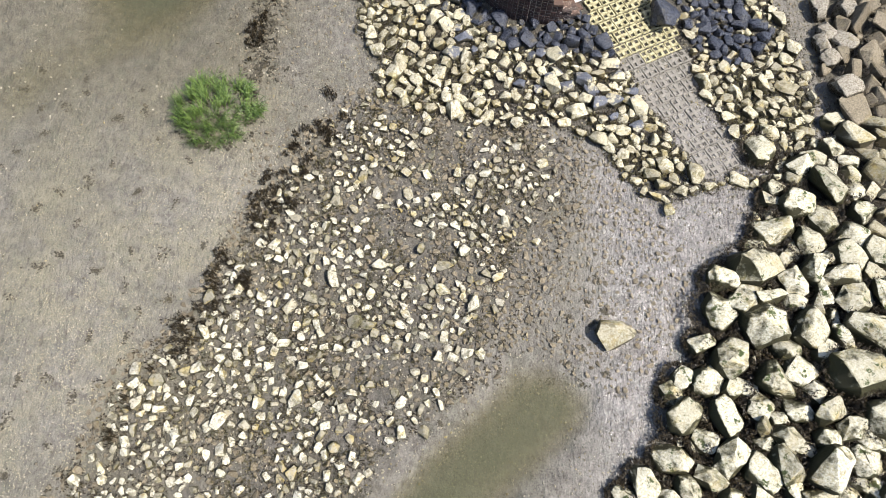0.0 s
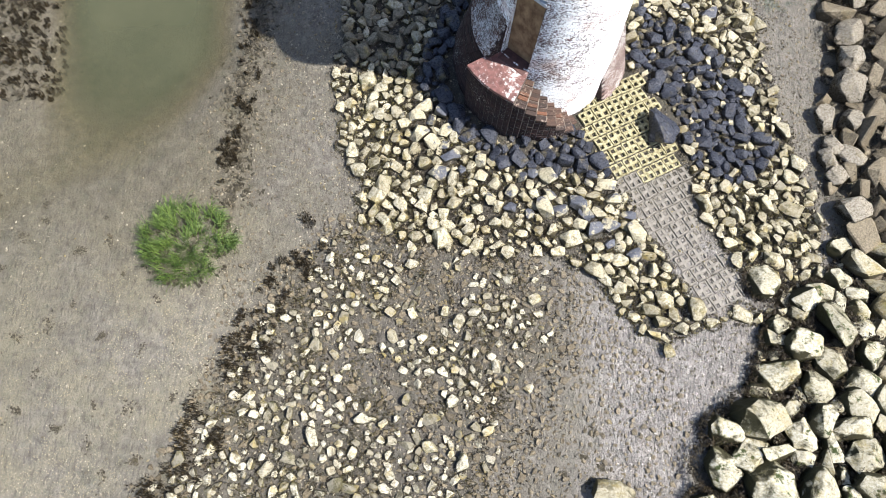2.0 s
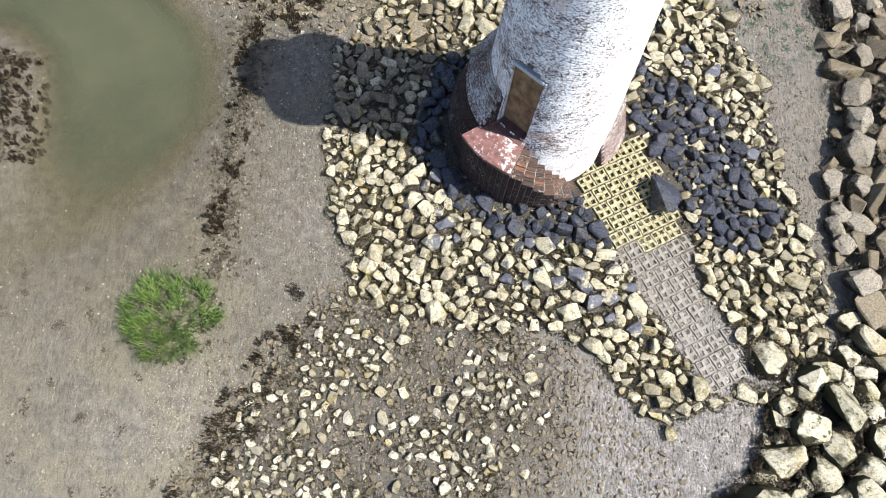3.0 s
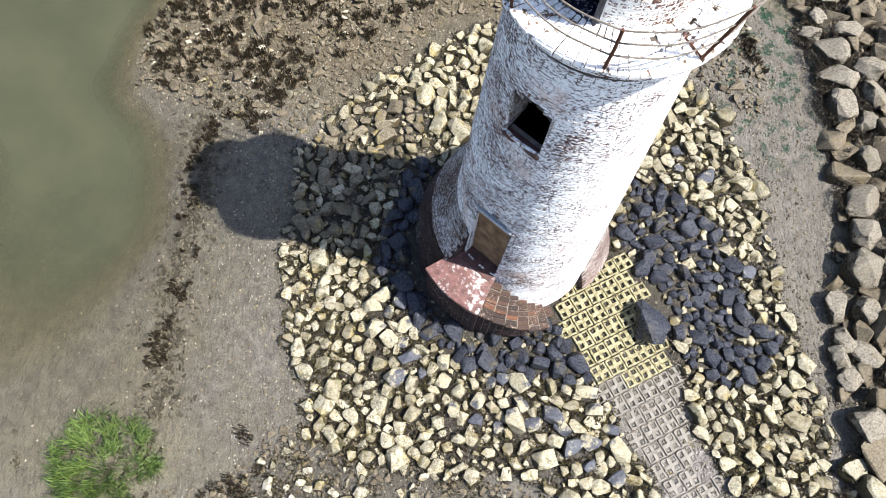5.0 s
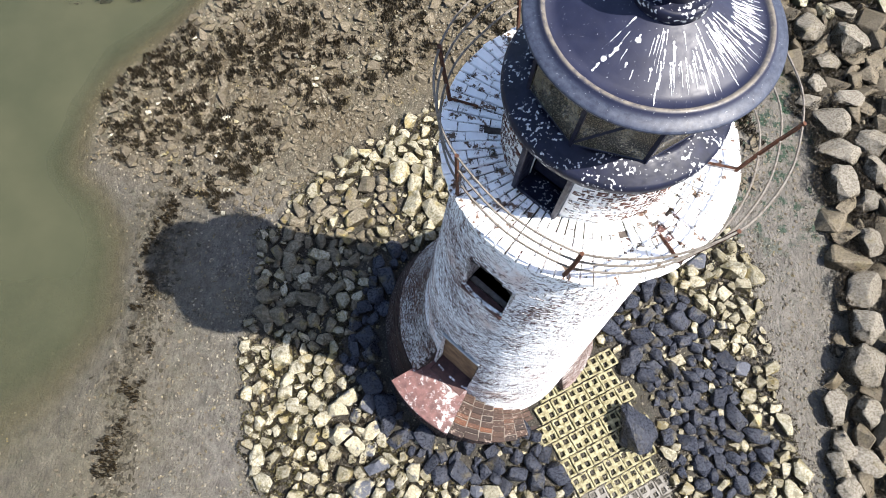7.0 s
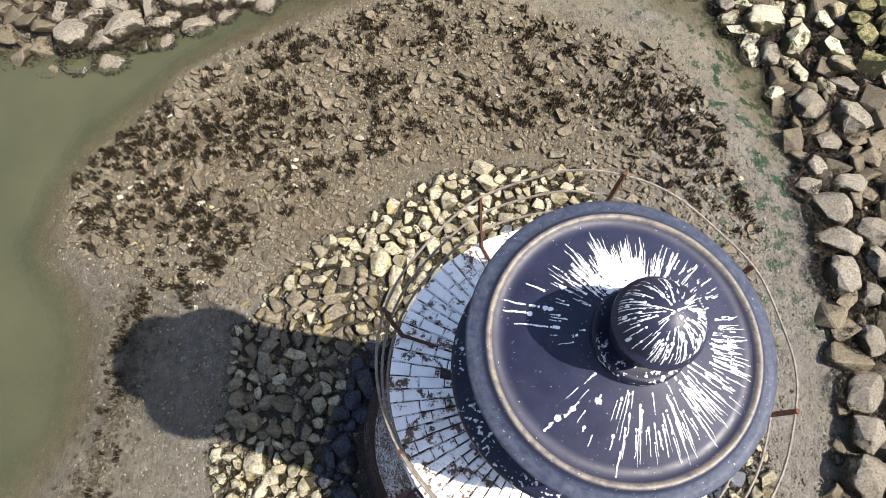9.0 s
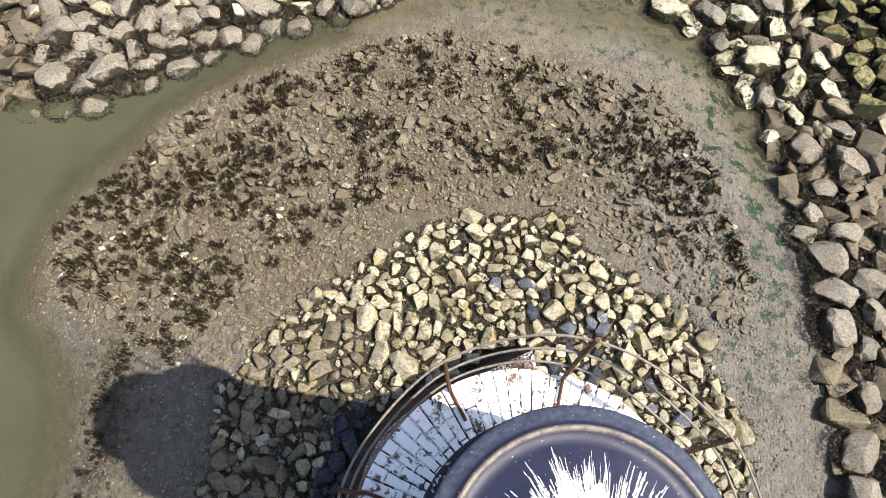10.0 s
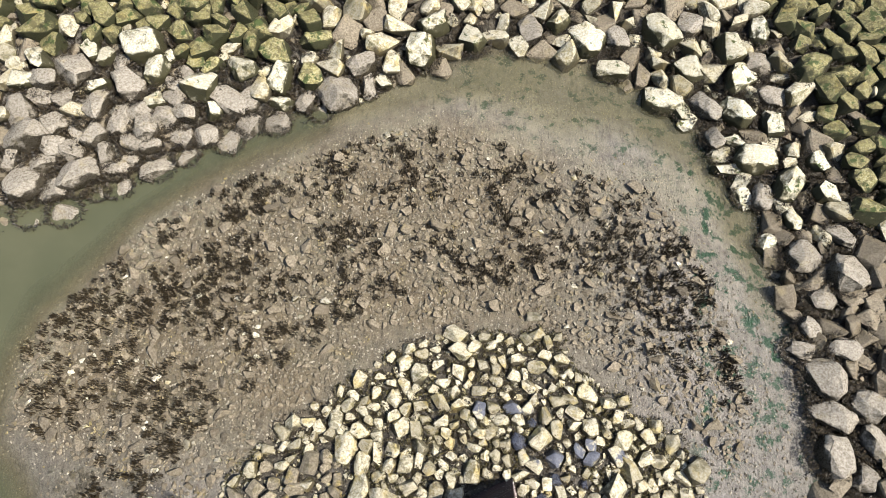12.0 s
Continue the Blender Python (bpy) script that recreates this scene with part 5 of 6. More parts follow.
# Large stones of the banks that can be told apart: x, y, width.
BANK_SE = [(4.22, -6.3, 0.73), (4.72, -5.74, 0.75), (5.1, -6.07, 0.61), (3.71, -7.07, 0.9), (3.04, -7.92, 0.82), (3.75, -8.18, 0.86), (4.42, -7.34, 0.6), (5.37, -7.64, 0.65),
           (4.52, -8.17, 0.68), (5.58, -8.21, 0.83), (3.13, -8.81, 0.81), (2.76, -9.21, 0.65), (2.27, -9.84, 0.72), (2.98, -9.81, 0.61), (3.82, -9.17, 0.71), (4.26, -8.99, 0.61),
           (5.11, -8.97, 0.86), (2.03, -10.54, 0.66), (1.57, -10.93, 0.61), (2.97, -10.46, 0.63), (2.61, -10.82, 0.47), (4.21, -4.5, 0.62), (4.71, -8.62, 0.5), (4.57, -9.66, 0.61),
           (4.44, -10.53, 0.69), (5.49, -9.7, 0.81), (3.88, -10.12, 0.49), (4.8, -7.05, 0.65), (5.93, -6.72, 0.62), (5.61, -6.41, 0.61), (5.33, -5.36, 0.75), (5.86, -5.87, 0.63)]
BANK_N = [(-8.74, 8.47, 0.85), (-8.06, 9.94, 0.82), (-8.63, 7.59, 0.83), (-6.22, 8.16, 0.72), (-7.79, 7.08, 0.71), (-7.69, 7.81, 0.74), (-6.79, 10.58, 0.85), (-6.95, 9.79, 0.83),
          (-7.5, 9.28, 0.7), (-6.89, 7.68, 0.6), (-5.58, 9.89, 0.77), (-4.81, 10.36, 0.68), (-5.81, 9.28, 0.61), (-5.35, 8.92, 0.6), (-4.54, 9.24, 0.65), (-3.98, 9.75, 0.54),
          (-2.82, 10.11, 0.83), (-2.39, 10.76, 0.63), (-1.16, 11.18, 0.76), (-0.9, 11.81, 0.75), (-0.09, 11.59, 0.68), (-3.41, 10.33, 0.6), (-4.19, 10.83, 0.62), (-3.4, 11.18, 0.62),
          (-6.14, 11.03, 0.59), (1.18, 11.98, 0.66), (1.8, 12.18, 0.58), (2.42, 11.79, 0.77), (3.03, 11.84, 0.62), (2.95, 11.12, 0.69), (3.97, 11.99, 0.92), (4.6, 12.19, 0.67)]
BANK_NE = [(4.59, 11.13, 0.65), (5.36, 11.59, 0.67), (5.52, 10.92, 0.66), (6.01, 11.29, 0.61), (6.01, 12.01, 0.62), (7.03, 11.15, 0.9), (7.62, 10.99, 0.63), (4.9, 10.3, 0.7),
           (5.48, 10.14, 0.7), (6.24, 10.54, 0.66), (6.17, 9.92, 0.58), (7.39, 9.75, 0.6), (5.8, 9.11, 0.88), (6.38, 8.59, 0.75), (7.01, 9.07, 0.52), (7.1, 8.39, 0.57),
           (7.77, 8.69, 0.59), (7.84, 8.02, 0.71), (6.46, 7.86, 0.49), (6.54, 7.1, 0.73), (7.27, 6.75, 0.81), (6.82, 6.27, 0.6), (7.27, 7.56, 0.57), (6.53, 5.7, 0.47)]
BANK_E = [(6.32, 5.26, 0.53), (7.07, 5.31, 0.54), (6.68, 4.77, 0.82), (6.69, 4.12, 0.7), (6.65, 3.44, 0.76), (7.33, 4.31, 0.66), (7.34, 3.67, 0.6), (7.09, 3.04, 0.53),
          (6.98, 2.19, 0.64), (6.77, 1.28, 0.75), (6.66, 0.59, 0.74), (6.46, -0.14, 0.78), (5.91, -0.87, 0.58), (6.46, -0.93, 0.59), (6.32, -1.75, 0.52), (6.17, -2.99, 0.75)]
LOOSE = [(2.88, -5.09, 0.49), (1.18, -8.47, 0.66), (0.98, -4.44, 0.39), (-0.15, -5.08, 0.26), (-2.74, -5.91, 0.28), (-2.8, -5.48, 0.24), (-4.11, -5.57, 0.24), (0.54, -3.87, 0.45), (2.31, -4.94, 0.42), (2.23, -5.38, 0.36), (2.31, -5.92, 0.25), (2.05, -5.64, 0.29)]
BIG_BASALT = (2.42, -1.18, 0.83)

bank_darts = Darts(0.8)
for row in BANK_SE + BANK_N + BANK_NE + BANK_E:
    bank_darts.add(row[0], row[1], row[2] * 0.40)
fill = bank_darts.fill(BANK, lambda x, y, e, g: (g.uniform(0.36, 0.70) if y < -3.5 else g.uniform(0.42, 0.74)) if (x < 9.0 and y < 13.6 and -11 < x) else 0, 40000, 21, 0.57)
fill.sort(key=lambda p: max(p[0] - 6.0, 0) + max(p[1] - 10.5, 0) + max(-9 - p[0], 0))
spare, fill = fill[185:], fill[:185]
chinks = bank_darts.fill(BANK, lambda x, y, e, g: g.uniform(0.16, 0.42) if (x < 9.4 and y < 14 and x > -11) else 0, 30000, 22, 0.64)


def bank_kind(x, y):
    """Which coat the stones of a place wear: 0 pale, 1 mud-grey, 2 weedy."""
    if (y > 10.9 and x < -4.5) or (y > 8 and x > 6.4 + (12 - y) * 0.35):
        return 2
    if x < -3 and y > 10.3:
        return 2 if math.sin(x * 3.7 + y * 5.1) > -0.2 else 0
    if x > 5 and -3.6 < y < 7.2:
        return 1
    if y > 6 and x < 1 and y < 10.4 + 0.12 * x + 0.6 * math.sin(x * 5.0):
        return 1
    if y > 6 and math.sin(x * 7.3 + y * 4.1) > 0.5:
        return 1
    return 0


coats = [[], [], []]
for row in BANK_SE + BANK_N + BANK_NE + BANK_E + fill:
    coats[bank_kind(row[0], row[1])].append(row)
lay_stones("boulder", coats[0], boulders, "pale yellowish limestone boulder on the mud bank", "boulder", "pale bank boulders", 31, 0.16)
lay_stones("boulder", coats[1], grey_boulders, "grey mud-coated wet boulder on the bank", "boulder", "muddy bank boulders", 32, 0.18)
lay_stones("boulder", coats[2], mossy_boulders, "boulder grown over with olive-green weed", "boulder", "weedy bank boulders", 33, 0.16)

pale_bank = [stone_mesh("bank_rubble", 380 + i, PALE_RUBBLE, 14, 0, 0.66, 0.08, 0.55) for i in range(10)]
weedy_bank = [stone_mesh("bank_rubble", 440 + i, MOSSY, 22, 1, 0.74, 0.09, 0.55) for i in range(8)]
weedy = [p for p in spare if bank_kind(p[0], p[1]) == 2]
stone_stuff("weedy_bank_stones", weedy, weedy_bank, "boulders grown over with olive-green weed high on the bank", "rubble", 36, 0.16, 0.4)
spare = [p for p in spare if p not in weedy]
south = [p for p in spare if bank_kind(p[0], p[1]) == 0]
spare = [p for p in spare if p not in south]
south += [p for i, p in enumerate(chinks) if (p[1] < -3.5 and i % 2) or (p[1] > 9.5 and i % 3 == 0)]
stone_stuff("pale_bank_rubble", south, pale_bank, "pale limestone rubble between the bank's boulders", "rubble", 35, 0.14, 0.5)
stone_stuff("bank_rubble", spare + [p for p in chinks if p not in south], muddy_bank, "mud-coated rubble between the bank's boulders", "rubble", 34, 0.2, 0.5)

apron_darts = Darts(0.4)
for row in LOOSE + [BIG_BASALT]:
    apron_darts.add(row[0], row[1], row[2] * 0.45)


def clear_of_tower(x, y, margin=0.03):
    a = math.degrees(math.atan2(y, x))
    if 297 < a % 360 < 326:
        return math.hypot(x, y) > 1.45
    return math.hypot(x, y) > plinth_r(a, 0.0) + margin


PATH_CELLS = inward(*np.meshgrid(np.arange(0, 5, 0.05), np.arange(-6, 0.5, 0.05)), PATHWAY) > -0.10


def off_path(x, y):
    i, j = int(x / 0.05), int((y + 6) / 0.05)
    return not (0 <= i < PATH_CELLS.shape[1] and 0 <= j < PATH_CELLS.shape[0] and PATH_CELLS[j, i])


def black_size(x, y, e, g):
    return (g.uniform(0.24, 0.44) if g.random() < 0.65 else g.uniform(0.15, 0.24)) if clear_of_tower(x, y) and off_path(x, y) else 0


black_rows = []
big = new("basalt_block", stone_mesh("basalt_block", 263, BASALT, 13, 2, 0.8, 0.03, 0.30))
big.matrix_basis = Matrix.LocRotScale((2.38, -1.42, 0.30), Euler((0.25, -0.1, radians(108))), (0.88, 0.66, 0.66))
tagged(big, "large blue-black basalt block beside the lattice path", "stone")
for outline, seed, tries in ((BLACK_SOUTH, 41, 2500), (BLACK_EAST, 42, 2500), (BLACK_WEST, 43, 2500), ([(0.9, 2.9), (0.9, 3.8), (1.8, 3.6), (2.6, 2.4), (2.3, 1.2), (1.7, 0.9), (1.6, 2.0)], 45, 42)):
    black_rows += apron_darts.fill(outline, black_size, tries, seed, 0.72)
lay_stones("basalt_stone", black_rows, basalt, "blue-black angular basalt stone beside the tower", "stone", "black stones round the tower", 44, 0.14, 0.5)


belt_rows = apron_darts.fill(BLACK_BELT, lambda x, y, e, g: g.uniform(0.22, 0.42) if clear_of_tower(x, y) and off_path(x, y) and g.random() < 0.55 - 0.16 * (math.hypot(x, y) - 2.3) else 0, 620, 46, 0.72)
belt_rows += apron_darts.fill([(0.2, 3.2), (0.2, 4.0), (1.6, 4.3), (3.2, 3.0), (4.6, -0.4), (3.6, -0.4), (2.4, 2.2)], lambda x, y, e, g: g.uniform(0.20, 0.36) if clear_of_tower(x, y) and g.random() < 0.35 else 0, 260, 47, 0.72)
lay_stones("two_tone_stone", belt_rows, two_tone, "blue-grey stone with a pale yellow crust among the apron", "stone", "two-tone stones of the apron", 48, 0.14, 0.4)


def apron_size(x, y, e, g):
    if not clear_of_tower(x, y) or not off_path(x, y):
        return 0
    r = math.hypot(x, y)
    if y < -3.4 and x < 0.5 and g.random() < 0.4:
        return 0
    if e < 0.35 and g.random() < 0.55:
        return 0
    big = 0.36 if y > 0 else 0.30
    return g.uniform(0.17, big) if g.random() < 0.82 else g.uniform(0.28, 0.50 if y > 1.5 else 0.42)


apron_rows = apron_darts.fill(APRON, apron_size, 15000, 51, 0.69)
apron_rows.sort(key=lambda p: abs(math.hypot(p[0], p[1] + 1.0) - 3.0))
# Where the tower's shadow falls, the shade is put into the stones' colour.
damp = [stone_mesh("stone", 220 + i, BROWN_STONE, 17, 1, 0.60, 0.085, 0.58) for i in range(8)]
SHADOW_PLOT = [(-4.4, -0.4), (-4.4, 1.8), (-3.0, 2.9), (-1.8, 2.9), (-1.6, -0.6), (-3.2, -0.5)]
in_shadow = [p for p in apron_rows if inward(np.array([p[0]]), np.array([p[1]]), SHADOW_PLOT)[0] > 0 and math.sin(p[0] * 31 + p[1] * 57) > -0.8]
apron_rows = [p for p in apron_rows if p not in in_shadow]
lay_stones("damp_stone", in_shadow, damp, "brown weed-stained stone beside the tower, darkened in colour for its shadow", "stone", "damp stones of the apron", 56, 0.14, 0.5)
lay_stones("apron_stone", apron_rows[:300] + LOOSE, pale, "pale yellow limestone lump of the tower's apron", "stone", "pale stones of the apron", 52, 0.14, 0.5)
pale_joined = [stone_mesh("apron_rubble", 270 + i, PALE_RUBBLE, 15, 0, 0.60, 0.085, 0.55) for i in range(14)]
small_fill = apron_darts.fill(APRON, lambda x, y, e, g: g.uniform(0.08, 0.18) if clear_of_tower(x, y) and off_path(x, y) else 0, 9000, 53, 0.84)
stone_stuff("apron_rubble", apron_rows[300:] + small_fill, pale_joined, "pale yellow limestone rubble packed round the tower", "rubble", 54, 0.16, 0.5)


def patchy(x, y, scale, seed):
    return noise.fractal(Vector((x * scale, y * scale, seed * 1.7)), 0.6, 2.0, 3) * 0.7


def field_size(x, y, e, g):
    thick = min(1.0, max(0.05, 0.62 + 1.9 * patchy(x, y, 0.9, 51) + 0.9 * patchy(x, y, 2.2, 53) - 0.24 * (x + 4.0) / 3.0))
    if y > -5.2:
        thick *= 0.6
    if e < 0.6:
        thick *= 0.25 + 0.6 * e
    return (g.uniform(0.10, 0.21) if g.random() < 0.84 else g.uniform(0.20, 0.31)) if g.random() < thick else 0


field_rows = apron_darts.fill(FIELD, field_size, 15000, 61, 0.82)
field_rows.sort(key=lambda p: -p[2])
pale_single = [stone_mesh("rubble_stone", 300 + i, PALE_ONE, 14, 0, 0.58, 0.085, 0.55) for i in range(14)]
lay_stones("rubble_stone", field_rows[:300], pale_single, "small pale limestone piece half sunk in mud", "stone", "pale rubble on the mud", 60, 0.17, 0.45)
stone_stuff("pale_rubble", field_rows[300:], pale_small, "small pale limestone rubble scattered over mud", "rubble", 62, 0.17, 0.45)
field_mud = apron_darts.fill([(x - 0.35 if x < -2 else x + 0.5, y) for x, y in FIELD], lambda x, y, e, g: g.uniform(0.05, 0.17), 12000, 63, 0.9)
stone_stuff("muddy_rubble", field_mud, muddy_small, "small mud-coated stone fragments", "rubble", 64, 0.22, 0.4)
north_rows = apron_darts.fill(NORTH, lambda x, y, e, g: (g.uniform(0.06, 0.15) if g.random() < 0.78 else g.uniform(0.15, 0.30)) if g.random() < 0.75 + 0.3 * math.sin(x * 1.1) * math.sin(y * 1.4 + 1) else 0, 26000, 65, 0.80)
north_rows.sort(key=lambda p: -p[2] + 0.1 * math.sin(p[0] * 37 + p[1] * 53))
muddy_single = [stone_mesh("muddy_stone", 330 + i, MUDDY_ONE, 10, 0, 0.42, 0.025) for i in range(14)]
lay_stones("muddy_stone", north_rows[:290], muddy_single, "mud-coated brown stone among bladder wrack", "stone", "muddy stones north of the tower", 59, 0.15, 0.45)
north_rows = north_rows[290:]
north_pale = [p for i, p in enumerate(north_rows) if i % 26 == 0]
stone_stuff("muddy_fragments", [p for i, p in enumerate(north_rows) if i % 26], muddy_small, "mud-coated brown stone fragments", "rubble", 66, 0.15, 0.45)
stone_stuff("pale_strays", north_pale, pale_small, "stray pale limestone pieces on mud", "rubble", 67, 0.16, 0.4)
edge_rows = []
for outline, seed in (([(-7.4, -3.6), (-5.6, -3.8), (-5.5, 2.2), (-7.2, 2.4), (-6.4, 0.0)], 68), ([(4.4, -4.5), (6.2, -4.5), (6.4, 6), (5.0, 6)], 69), ([(-0.3, -4.8), (2.2, -6.2), (3, -7.5), (1.4, -9.6), (-0.9, -8.6)], 70), ([(-6.3, -8.6), (-4.9, -5.6), (-3.6, -3.4), (-4.2, -1.4), (-4.4, 1.2), (-5.6, 1.6), (-5.7, -3.0), (-6.0, -5.4)], 72), ([(-2.6, -4.6), (0.8, -4.4), (1.6, -5.6), (0.2, -6.4), (-0.6, -8.4), (-2.0, -9.4)], 73)):
    edge_rows += apron_darts.fill(outline, lambda x, y, e, g: (g.uniform(0.04, 0.12) if y < -4.6 else g.uniform(0.02, 0.075)) if g.random() < 0.3 + 0.6 * (y < -4.6) else 0, 2600, seed, 1.05)
stone_stuff("shore_fragments", edge_rows, muddy_small, "small muddy stones along the shore", "rubble", 71, 0.2, 0.4)


# Shell and stone grit, thickest on the island and its shores.
g = random.Random(77)
verts, faces = [], []
SHORE = [(-13, -12.5), (3, -12.5), (2.4, -8), (6.3, -4), (6.4, 5.5), (4.5, 9), (-1, 10), (-7, 7.4), (-13, 3)]
gxs = np.array([g.uniform(-13, 6.5) for _ in range(95000)])
gys = np.array([g.uniform(-12.5, 10) for _ in range(95000)])
dens = 0.05 + 0.17 * step(gxs, -6.6, -5.5) + 0.8 * step(inward(gxs, gys, NORTH), -0.6, 0.3) + 0.45 * step(inward(gxs, gys, FIELD), -0.8, 0.3) + 0.5 * step(inward(gxs, gys, APRON), -1.2, 0.0)
dens *= inward(gxs, gys, SHORE) > 0
for x, y, d in zip(gxs.tolist(), gys.tolist(), dens.tolist()):
    if g.random() > d or math.hypot(x, y) < 1.9:
        continue
    z, w, a = ground_at(x, y), g.uniform(0.010, 0.036), g.uniform(0, math.tau)
    c, s_ = math.cos(a) * w, math.sin(a) * w
    e = g.uniform(0.5, 0.9)
    n = len(verts)
    verts += [(x + c, y + s_, z), (x - s_ * e, y + c * e, z), (x - c, y - s_, z), (x + s_ * e, y - c * e, z), (x + c * 0.2, y + s_ * 0.4, z + w * g.uniform(0.5, 1.1)), (x - c * 0.4, y - s_ * 0.2, z + w * g.uniform(0.5, 1.0))]
    faces += [(n, n + 1, n + 4), (n + 1, n + 5, n + 4), (n + 1, n + 2, n + 5), (n + 2, n + 3, n + 5), (n + 3, n + 4, n + 5), (n + 3, n, n + 4)]
tagged(link("grit", soup("grit", verts, faces, GRIT)), "loose stone and shell grit on mud", "grit", kind="stuff")


# ---- weed and grass ----
def tuft_stuff(name, places, material, label, category, seed, blades, length, width, spread, lift):
    g = random.Random(seed)
    verts, faces = [], []
    for x, y, w in places:
        z = ground_at(x, y)
        for _ in range(max(4, int(blades * min(2.2, (w / 0.2) ** 1.5)))):
            a, q = g.uniform(0, math.tau), spread * w * math.sqrt(g.random())
            bx, by = x + q * math.cos(a), y + q * math.sin(a)
            d = g.uniform(0, math.tau)
            ln, wd = length * g.uniform(0.5, 1.2), width * g.uniform(0.6, 1.3)
            rise = lift * g.uniform(0.3, 1.0)
            n = len(verts)
            sx, sy = -math.sin(d) * wd / 2, math.cos(d) * wd / 2
            for s, hgt, k in ((0.0, 0.0, 0.7), (0.45, 1.0, 1.0), (1.0, 0.55 if lift < 0.1 else 1.25, 0.15)):
                cx, cy = bx + ln * s * math.cos(d), by + ln * s * math.sin(d)
                verts += [(cx - sx * k, cy - sy * k, z + 0.01 + rise * hgt), (cx + sx * k, cy + sy * k, z + 0.01 + rise * hgt + g.uniform(-0.012, 0.012))]
            faces += [(n, n + 1, n + 3, n + 2), (n + 2, n + 3, n + 5, n + 4)]
    tagged(link(name, soup(name, verts, faces, material)), label, category, kind="stuff")


weed_darts = Darts(0.4)


def wrack_size(x, y, e, g):
    near_apron = -float(inward(np.array([x]), np.array([y]), APRON)[0])
    return g.uniform(0.05, 0.17) if g.random() < 0.40 + 1.5 * (patchy(x, y, 0.75, 31) + 0.5 * patchy(x, y, 2.6, 33)) and near_apron > 0.9 else 0


weed = weed_darts.fill(NORTH, wrack_size, 6800, 81, 0.62)
weed += weed_darts.fill([(-6.7, -3.4), (-5.7, -3.4), (-5.6, 0.5), (-5.9, 2.3), (-7.1, 2.4), (-6.4, 0.4), (-6.7, -1.5)], lambda x, y, e, g: g.uniform(0.03, 0.08) if abs(x + 6.15 + 0.12 * math.sin(y * 1.9)) < 0.2 and patchy(x, y, 1.5, 41) > -0.05 else 0, 1500, 82, 0.6)
weed += weed_darts.fill([(-4.6, -3.6), (-3.9, -4.4), (-5.0, -6.6), (-5.6, -8.3), (-7.4, -10.8), (-8.0, -11), (-6.6, -8.4), (-5.9, -6.5)], lambda x, y, e, g: g.uniform(0.06, 0.2) if patchy(x, y, 1.2, 61) > -0.15 else 0, 1100, 83, 0.6)
weed += weed_darts.fill([(-12, 1.2), (-10.4, 1.0), (-9.9, -0.2), (-9.9, -1.4), (-12, -1.6)], lambda x, y, e, g: g.uniform(0.05, 0.13), 260, 84, 0.9)
casts = weed_darts.fill([(-13, -12), (-6.6, -12), (-6.0, -5.5), (-7.4, -4.0), (-13, -3)], lambda x, y, e, g: g.uniform(0.10, 0.26), 170, 85, 2.2)
casts += weed_darts.fill([(-3.0, -9.5), (-1.2, -8.6), (0.9, -7.2), (1.4, -9.4), (-1.8, -10.4)], lambda x, y, e, g: g.uniform(0.08, 0.2), 60, 86, 2.0)
cg = random.Random(95)
clods = []
for x, y, w in casts:
    for _ in range(cg.randrange(18, 60)):
        u, v = cg.gauss(0, w * 0.38), cg.gauss(0, w * 0.2)
        clods.append((x + u * math.cos(x * 9) - v * math.sin(x * 9), y + u * math.sin(x * 9) + v * math.cos(x * 9), cg.uniform(0.014, 0.046)))
for _ in range(520):
    clods.append((cg.gauss(-11.2, 0.45), cg.uniform(-1.5, 1.2), cg.uniform(0.04, 0.13)))
for _ in range(1000):
    t = cg.random()
    clods.append((-6.15 + 0.12 * math.sin(t * 11) + cg.gauss(0, 0.15 + 0.2 * (cg.random() < 0.3)), -3.6 + 6.0 * t, cg.uniform(0.03, 0.10)))
stone_stuff("mud_clods", clods, [stone_mesh("mud_clod", 400 + i, DARK_CLOD, 8, 0, 0.5, 0.0) for i in range(6)], "low dark clods of mud on the flat", "mud", 96, 0.2, 0.4)
tuft_stuff("bladder_wrack", weed, WRACK, "dark brown bladder wrack lying on stones and mud", "seaweed", 87, 80, 0.024, 0.018, 0.66, 0.10)


def skirt_stuff(name, stones, material, label, seed, blades):
    """Short weed that clings round the lower half of stones."""
    g = random.Random(seed)
    verts, faces = [], []
    for x, y, w in stones:
        z = ground_at(x, y)
        drowned = z < WATER_Z
        z = max(z, WATER_Z)
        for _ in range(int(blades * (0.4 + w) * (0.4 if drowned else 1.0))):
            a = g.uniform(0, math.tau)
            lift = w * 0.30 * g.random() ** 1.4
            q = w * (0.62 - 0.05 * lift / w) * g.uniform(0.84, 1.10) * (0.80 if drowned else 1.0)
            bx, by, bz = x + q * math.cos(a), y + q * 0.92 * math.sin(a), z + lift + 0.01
            d = a + g.uniform(-1.2, 1.2)
            ln, wd = g.uniform(0.020, 0.052), g.uniform(0.010, 0.022)
            sx, sy = -math.sin(d) * wd / 2, math.cos(d) * wd / 2
            ex, ey, ez = bx + ln * math.cos(d), by + ln * math.sin(d), bz + g.uniform(-0.03, 0.03)
            n = len(verts)
            verts += [(bx - sx, by - sy, bz), (bx + sx, by + sy, bz + g.uniform(-0.02, 0.02)), (ex + sx * 0.5, ey + sy * 0.5, ez), (ex - sx * 0.5, ey - sy * 0.5, ez + g.uniform(-0.015, 0.015))]
            faces.append((n, n + 1, n + 2, n + 3))
    tagged(link(name, soup(name, verts, faces, material)), label, "seaweed", kind="stuff")


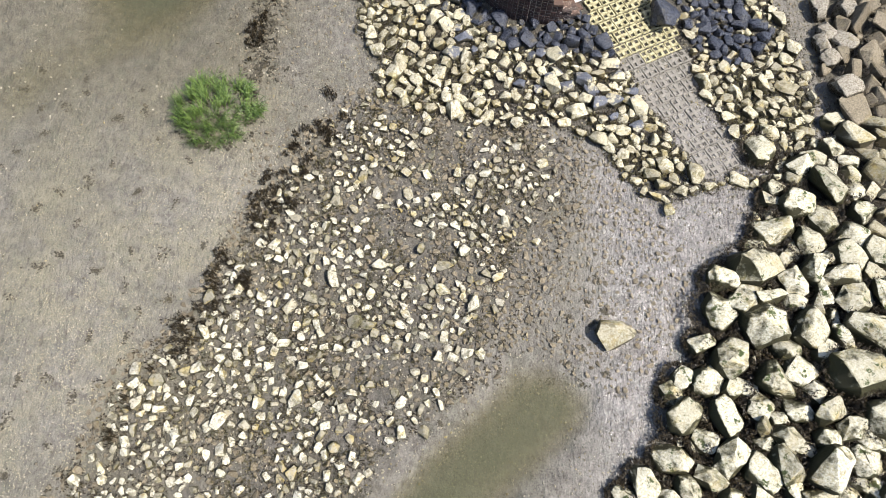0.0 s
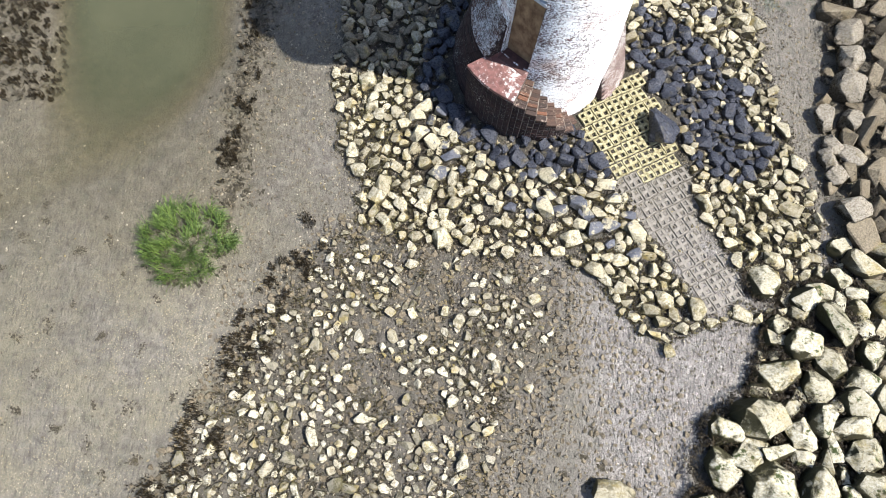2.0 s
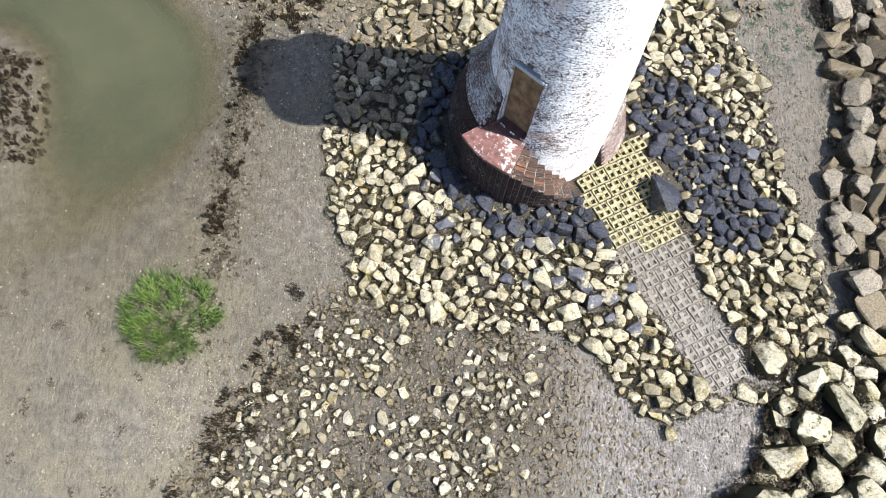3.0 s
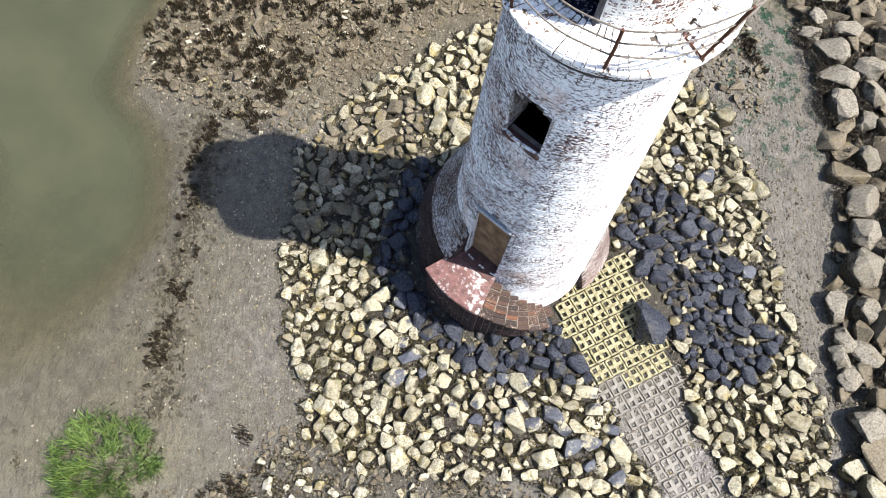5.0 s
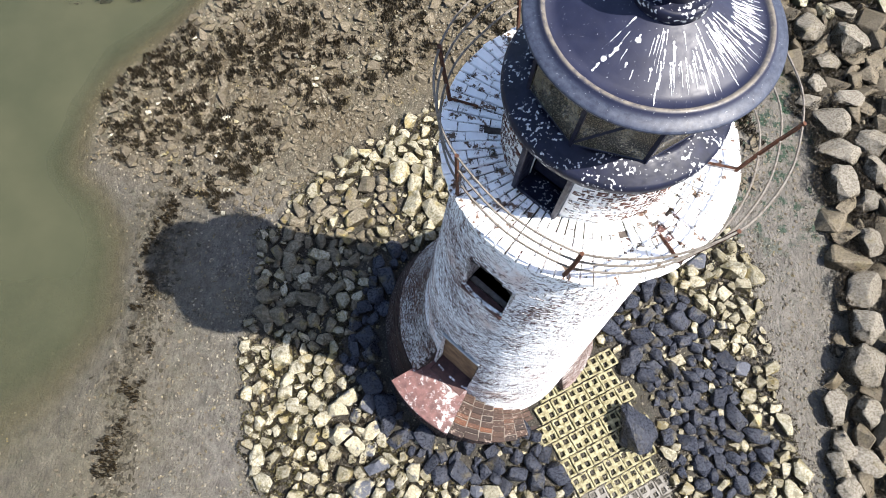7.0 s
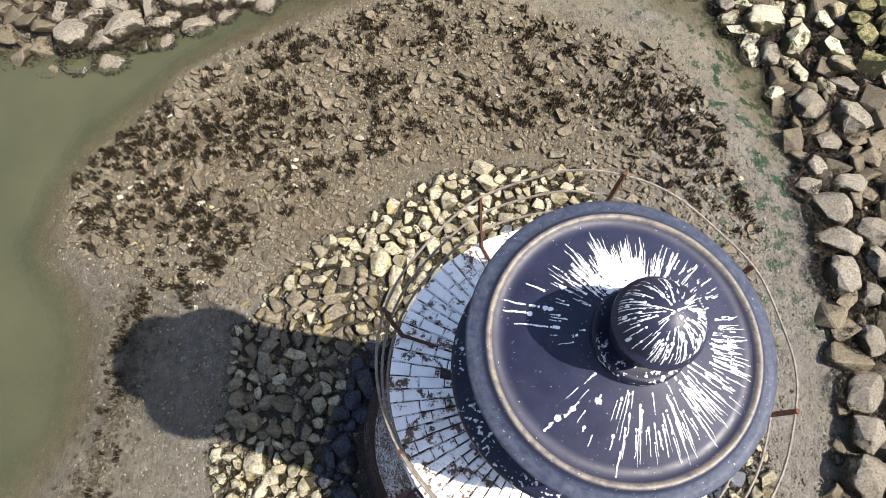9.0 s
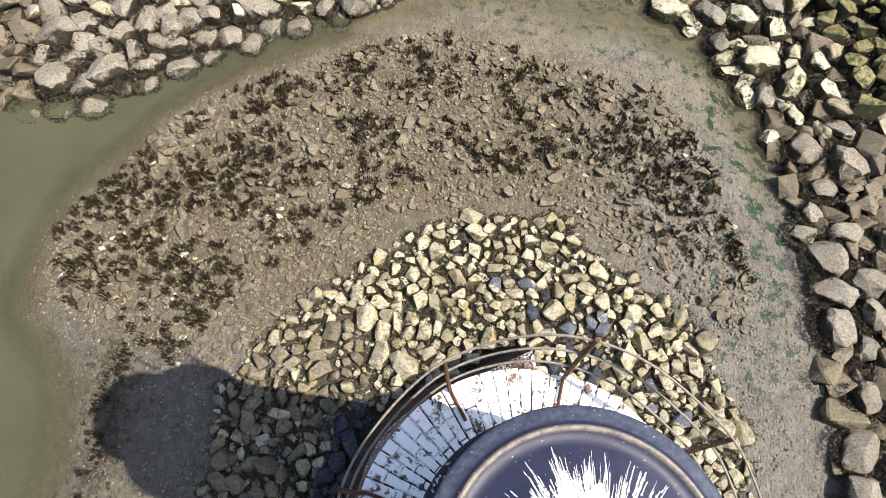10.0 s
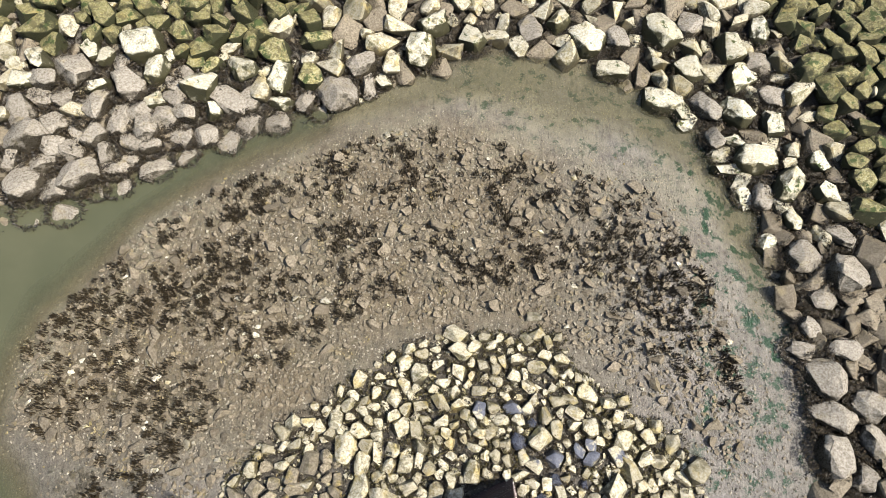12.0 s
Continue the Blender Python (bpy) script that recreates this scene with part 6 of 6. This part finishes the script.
# Weed skirts, thick enough to also stand in for shade between the stones.
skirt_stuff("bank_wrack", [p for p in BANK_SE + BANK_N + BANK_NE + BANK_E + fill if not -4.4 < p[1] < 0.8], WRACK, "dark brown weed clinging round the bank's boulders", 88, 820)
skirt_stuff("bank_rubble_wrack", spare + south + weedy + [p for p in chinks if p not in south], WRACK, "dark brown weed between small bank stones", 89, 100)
# Near-black flecks put the joints' shade into colour, along with some weed.
skirt_stuff("apron_weed", apron_rows + belt_rows, WRACK, "dark weed flecks that also shade the joints of the stone apron", 92, 80)
skirt_stuff("apron_moss", [p for p in apron_rows if patchy(p[0], p[1], 0.8, 91) > -0.05], OLIVE_WEED, "olive moss in the joints of the stone apron", 94, 70)
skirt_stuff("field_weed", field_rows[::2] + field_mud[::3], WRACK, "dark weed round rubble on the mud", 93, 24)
olive = weed_darts.fill(FIELD, lambda x, y, e, g: g.uniform(0.06, 0.20) if patchy(x, y, 1.1, 71) + 0.16 * (x < -3.0) > 0.06 else 0, 3600, 98, 0.7)
tuft_stuff("olive_weed", olive, OLIVE_WEED, "olive-brown weed tangled over rubble on the mud", "seaweed", 99, 34, 0.034, 0.013, 0.75, 0.07)

GRASS_C = (-6.72, -4.35)
g = random.Random(90)
verts, faces = [], []
for _ in range(105):
    a, q = g.uniform(0, math.tau), math.sqrt(g.random())
    edge = 0.84 + 0.05 * math.sin(3 * a + 0.9) + 0.05 * math.sin(7 * a)
    cx, cy = GRASS_C[0] + edge * q * 0.98 * math.cos(a), GRASS_C[1] + edge * q * 0.92 * math.sin(a)
    z, sway = ground_at(cx, cy), a + g.uniform(-0.9, 0.9)
    for _ in range(18):
        d = sway + g.gauss(0, 0.8)
        bx, by = cx + g.gauss(0, 0.045), cy + g.gauss(0, 0.045)
        ln, up, wd = g.uniform(0.10, 0.30), g.uniform(0.12, 0.30), g.uniform(0.006, 0.013)
        sx, sy, n = -math.sin(d) * wd / 2, math.cos(d) * wd / 2, len(verts)
        for t, rise, k in ((0.0, 0.0, 0.8), (0.22, 0.62, 1.0), (0.60, 1.0, 0.8), (1.0, 0.86, 0.1)):
            px, py = bx + ln * t * math.cos(d), by + ln * t * math.sin(d)
            verts += [(px - sx * k, py - sy * k, z + up * rise), (px + sx * k, py + sy * k, z + up * rise + 0.004)]
        faces += [(n + 2 * i, n + 2 * i + 1, n + 2 * i + 3, n + 2 * i + 2) for i in range(3)]
tagged(link("marsh_grass", soup("marsh_grass", verts, faces, GRASS)), "bright green clump of marsh grass on mud", "grass", kind="stuff")
roots = [(GRASS_C[0] + r * math.cos(a), GRASS_C[1] + 0.9 * r * math.sin(a), g.uniform(0.03, 0.11)) for r, a in ((0.95 * math.sqrt(g.random()), g.uniform(0, math.tau)) for _ in range(260))]
stone_stuff("grass_roots", roots, [stone_mesh("mud_clod", 410 + i, DARK_CLOD, 8, 0, 0.6, 0.0) for i in range(4)], "dark root mud under the grass clump", "mud", 97, 0.1, 0.4)

# Shell flakes washed into drifts on the western flat.
g = random.Random(101)
fx = np.array([g.uniform(-13, -4.6) for _ in range(90000)])
fy = np.array([g.uniform(-12.5, -2.0) for _ in range(90000)])
drift = value_noise(0.8 * fx + 0.6 * fy, 0.25 * (fy - fx), 1.3, 31, 4, 0.65) + 0.8 * value_noise(fx, fy, 0.45, 32, 3)
keep = (0.42 * step(drift, -0.45, 1.0) * step(-fx, 4.9, 6.2) * (inward(fx, fy, FIELD) < -0.25) * step(inward(fx, fy, CREEK), 0.4, -0.8))
verts, faces = [], []
for x, y, k in zip(fx.tolist(), fy.tolist(), keep.tolist()):
    if g.random() > k:
        continue
    z, w, a = ground_at(x, y) + 0.004, g.uniform(0.005, 0.014), g.uniform(0, math.tau)
    c, s_, n = math.cos(a) * w, math.sin(a) * w, len(verts)
    verts += [(x + c, y + s_, z), (x - s_ * 0.7, y + c * 0.7, z), (x - c, y - s_, z), (x + s_ * 0.7, y - c * 0.7, z), (x, y, z + 0.5 * w)]
    faces += [(n, n + 1, n + 4), (n + 1, n + 2, n + 4), (n + 2, n + 3, n + 4), (n + 3, n, n + 4)]
tagged(link("shell_flakes", soup("shell_flakes", verts, faces, SHELL)), "pale shell flakes drifted over the mud", "shells", kind="stuff")
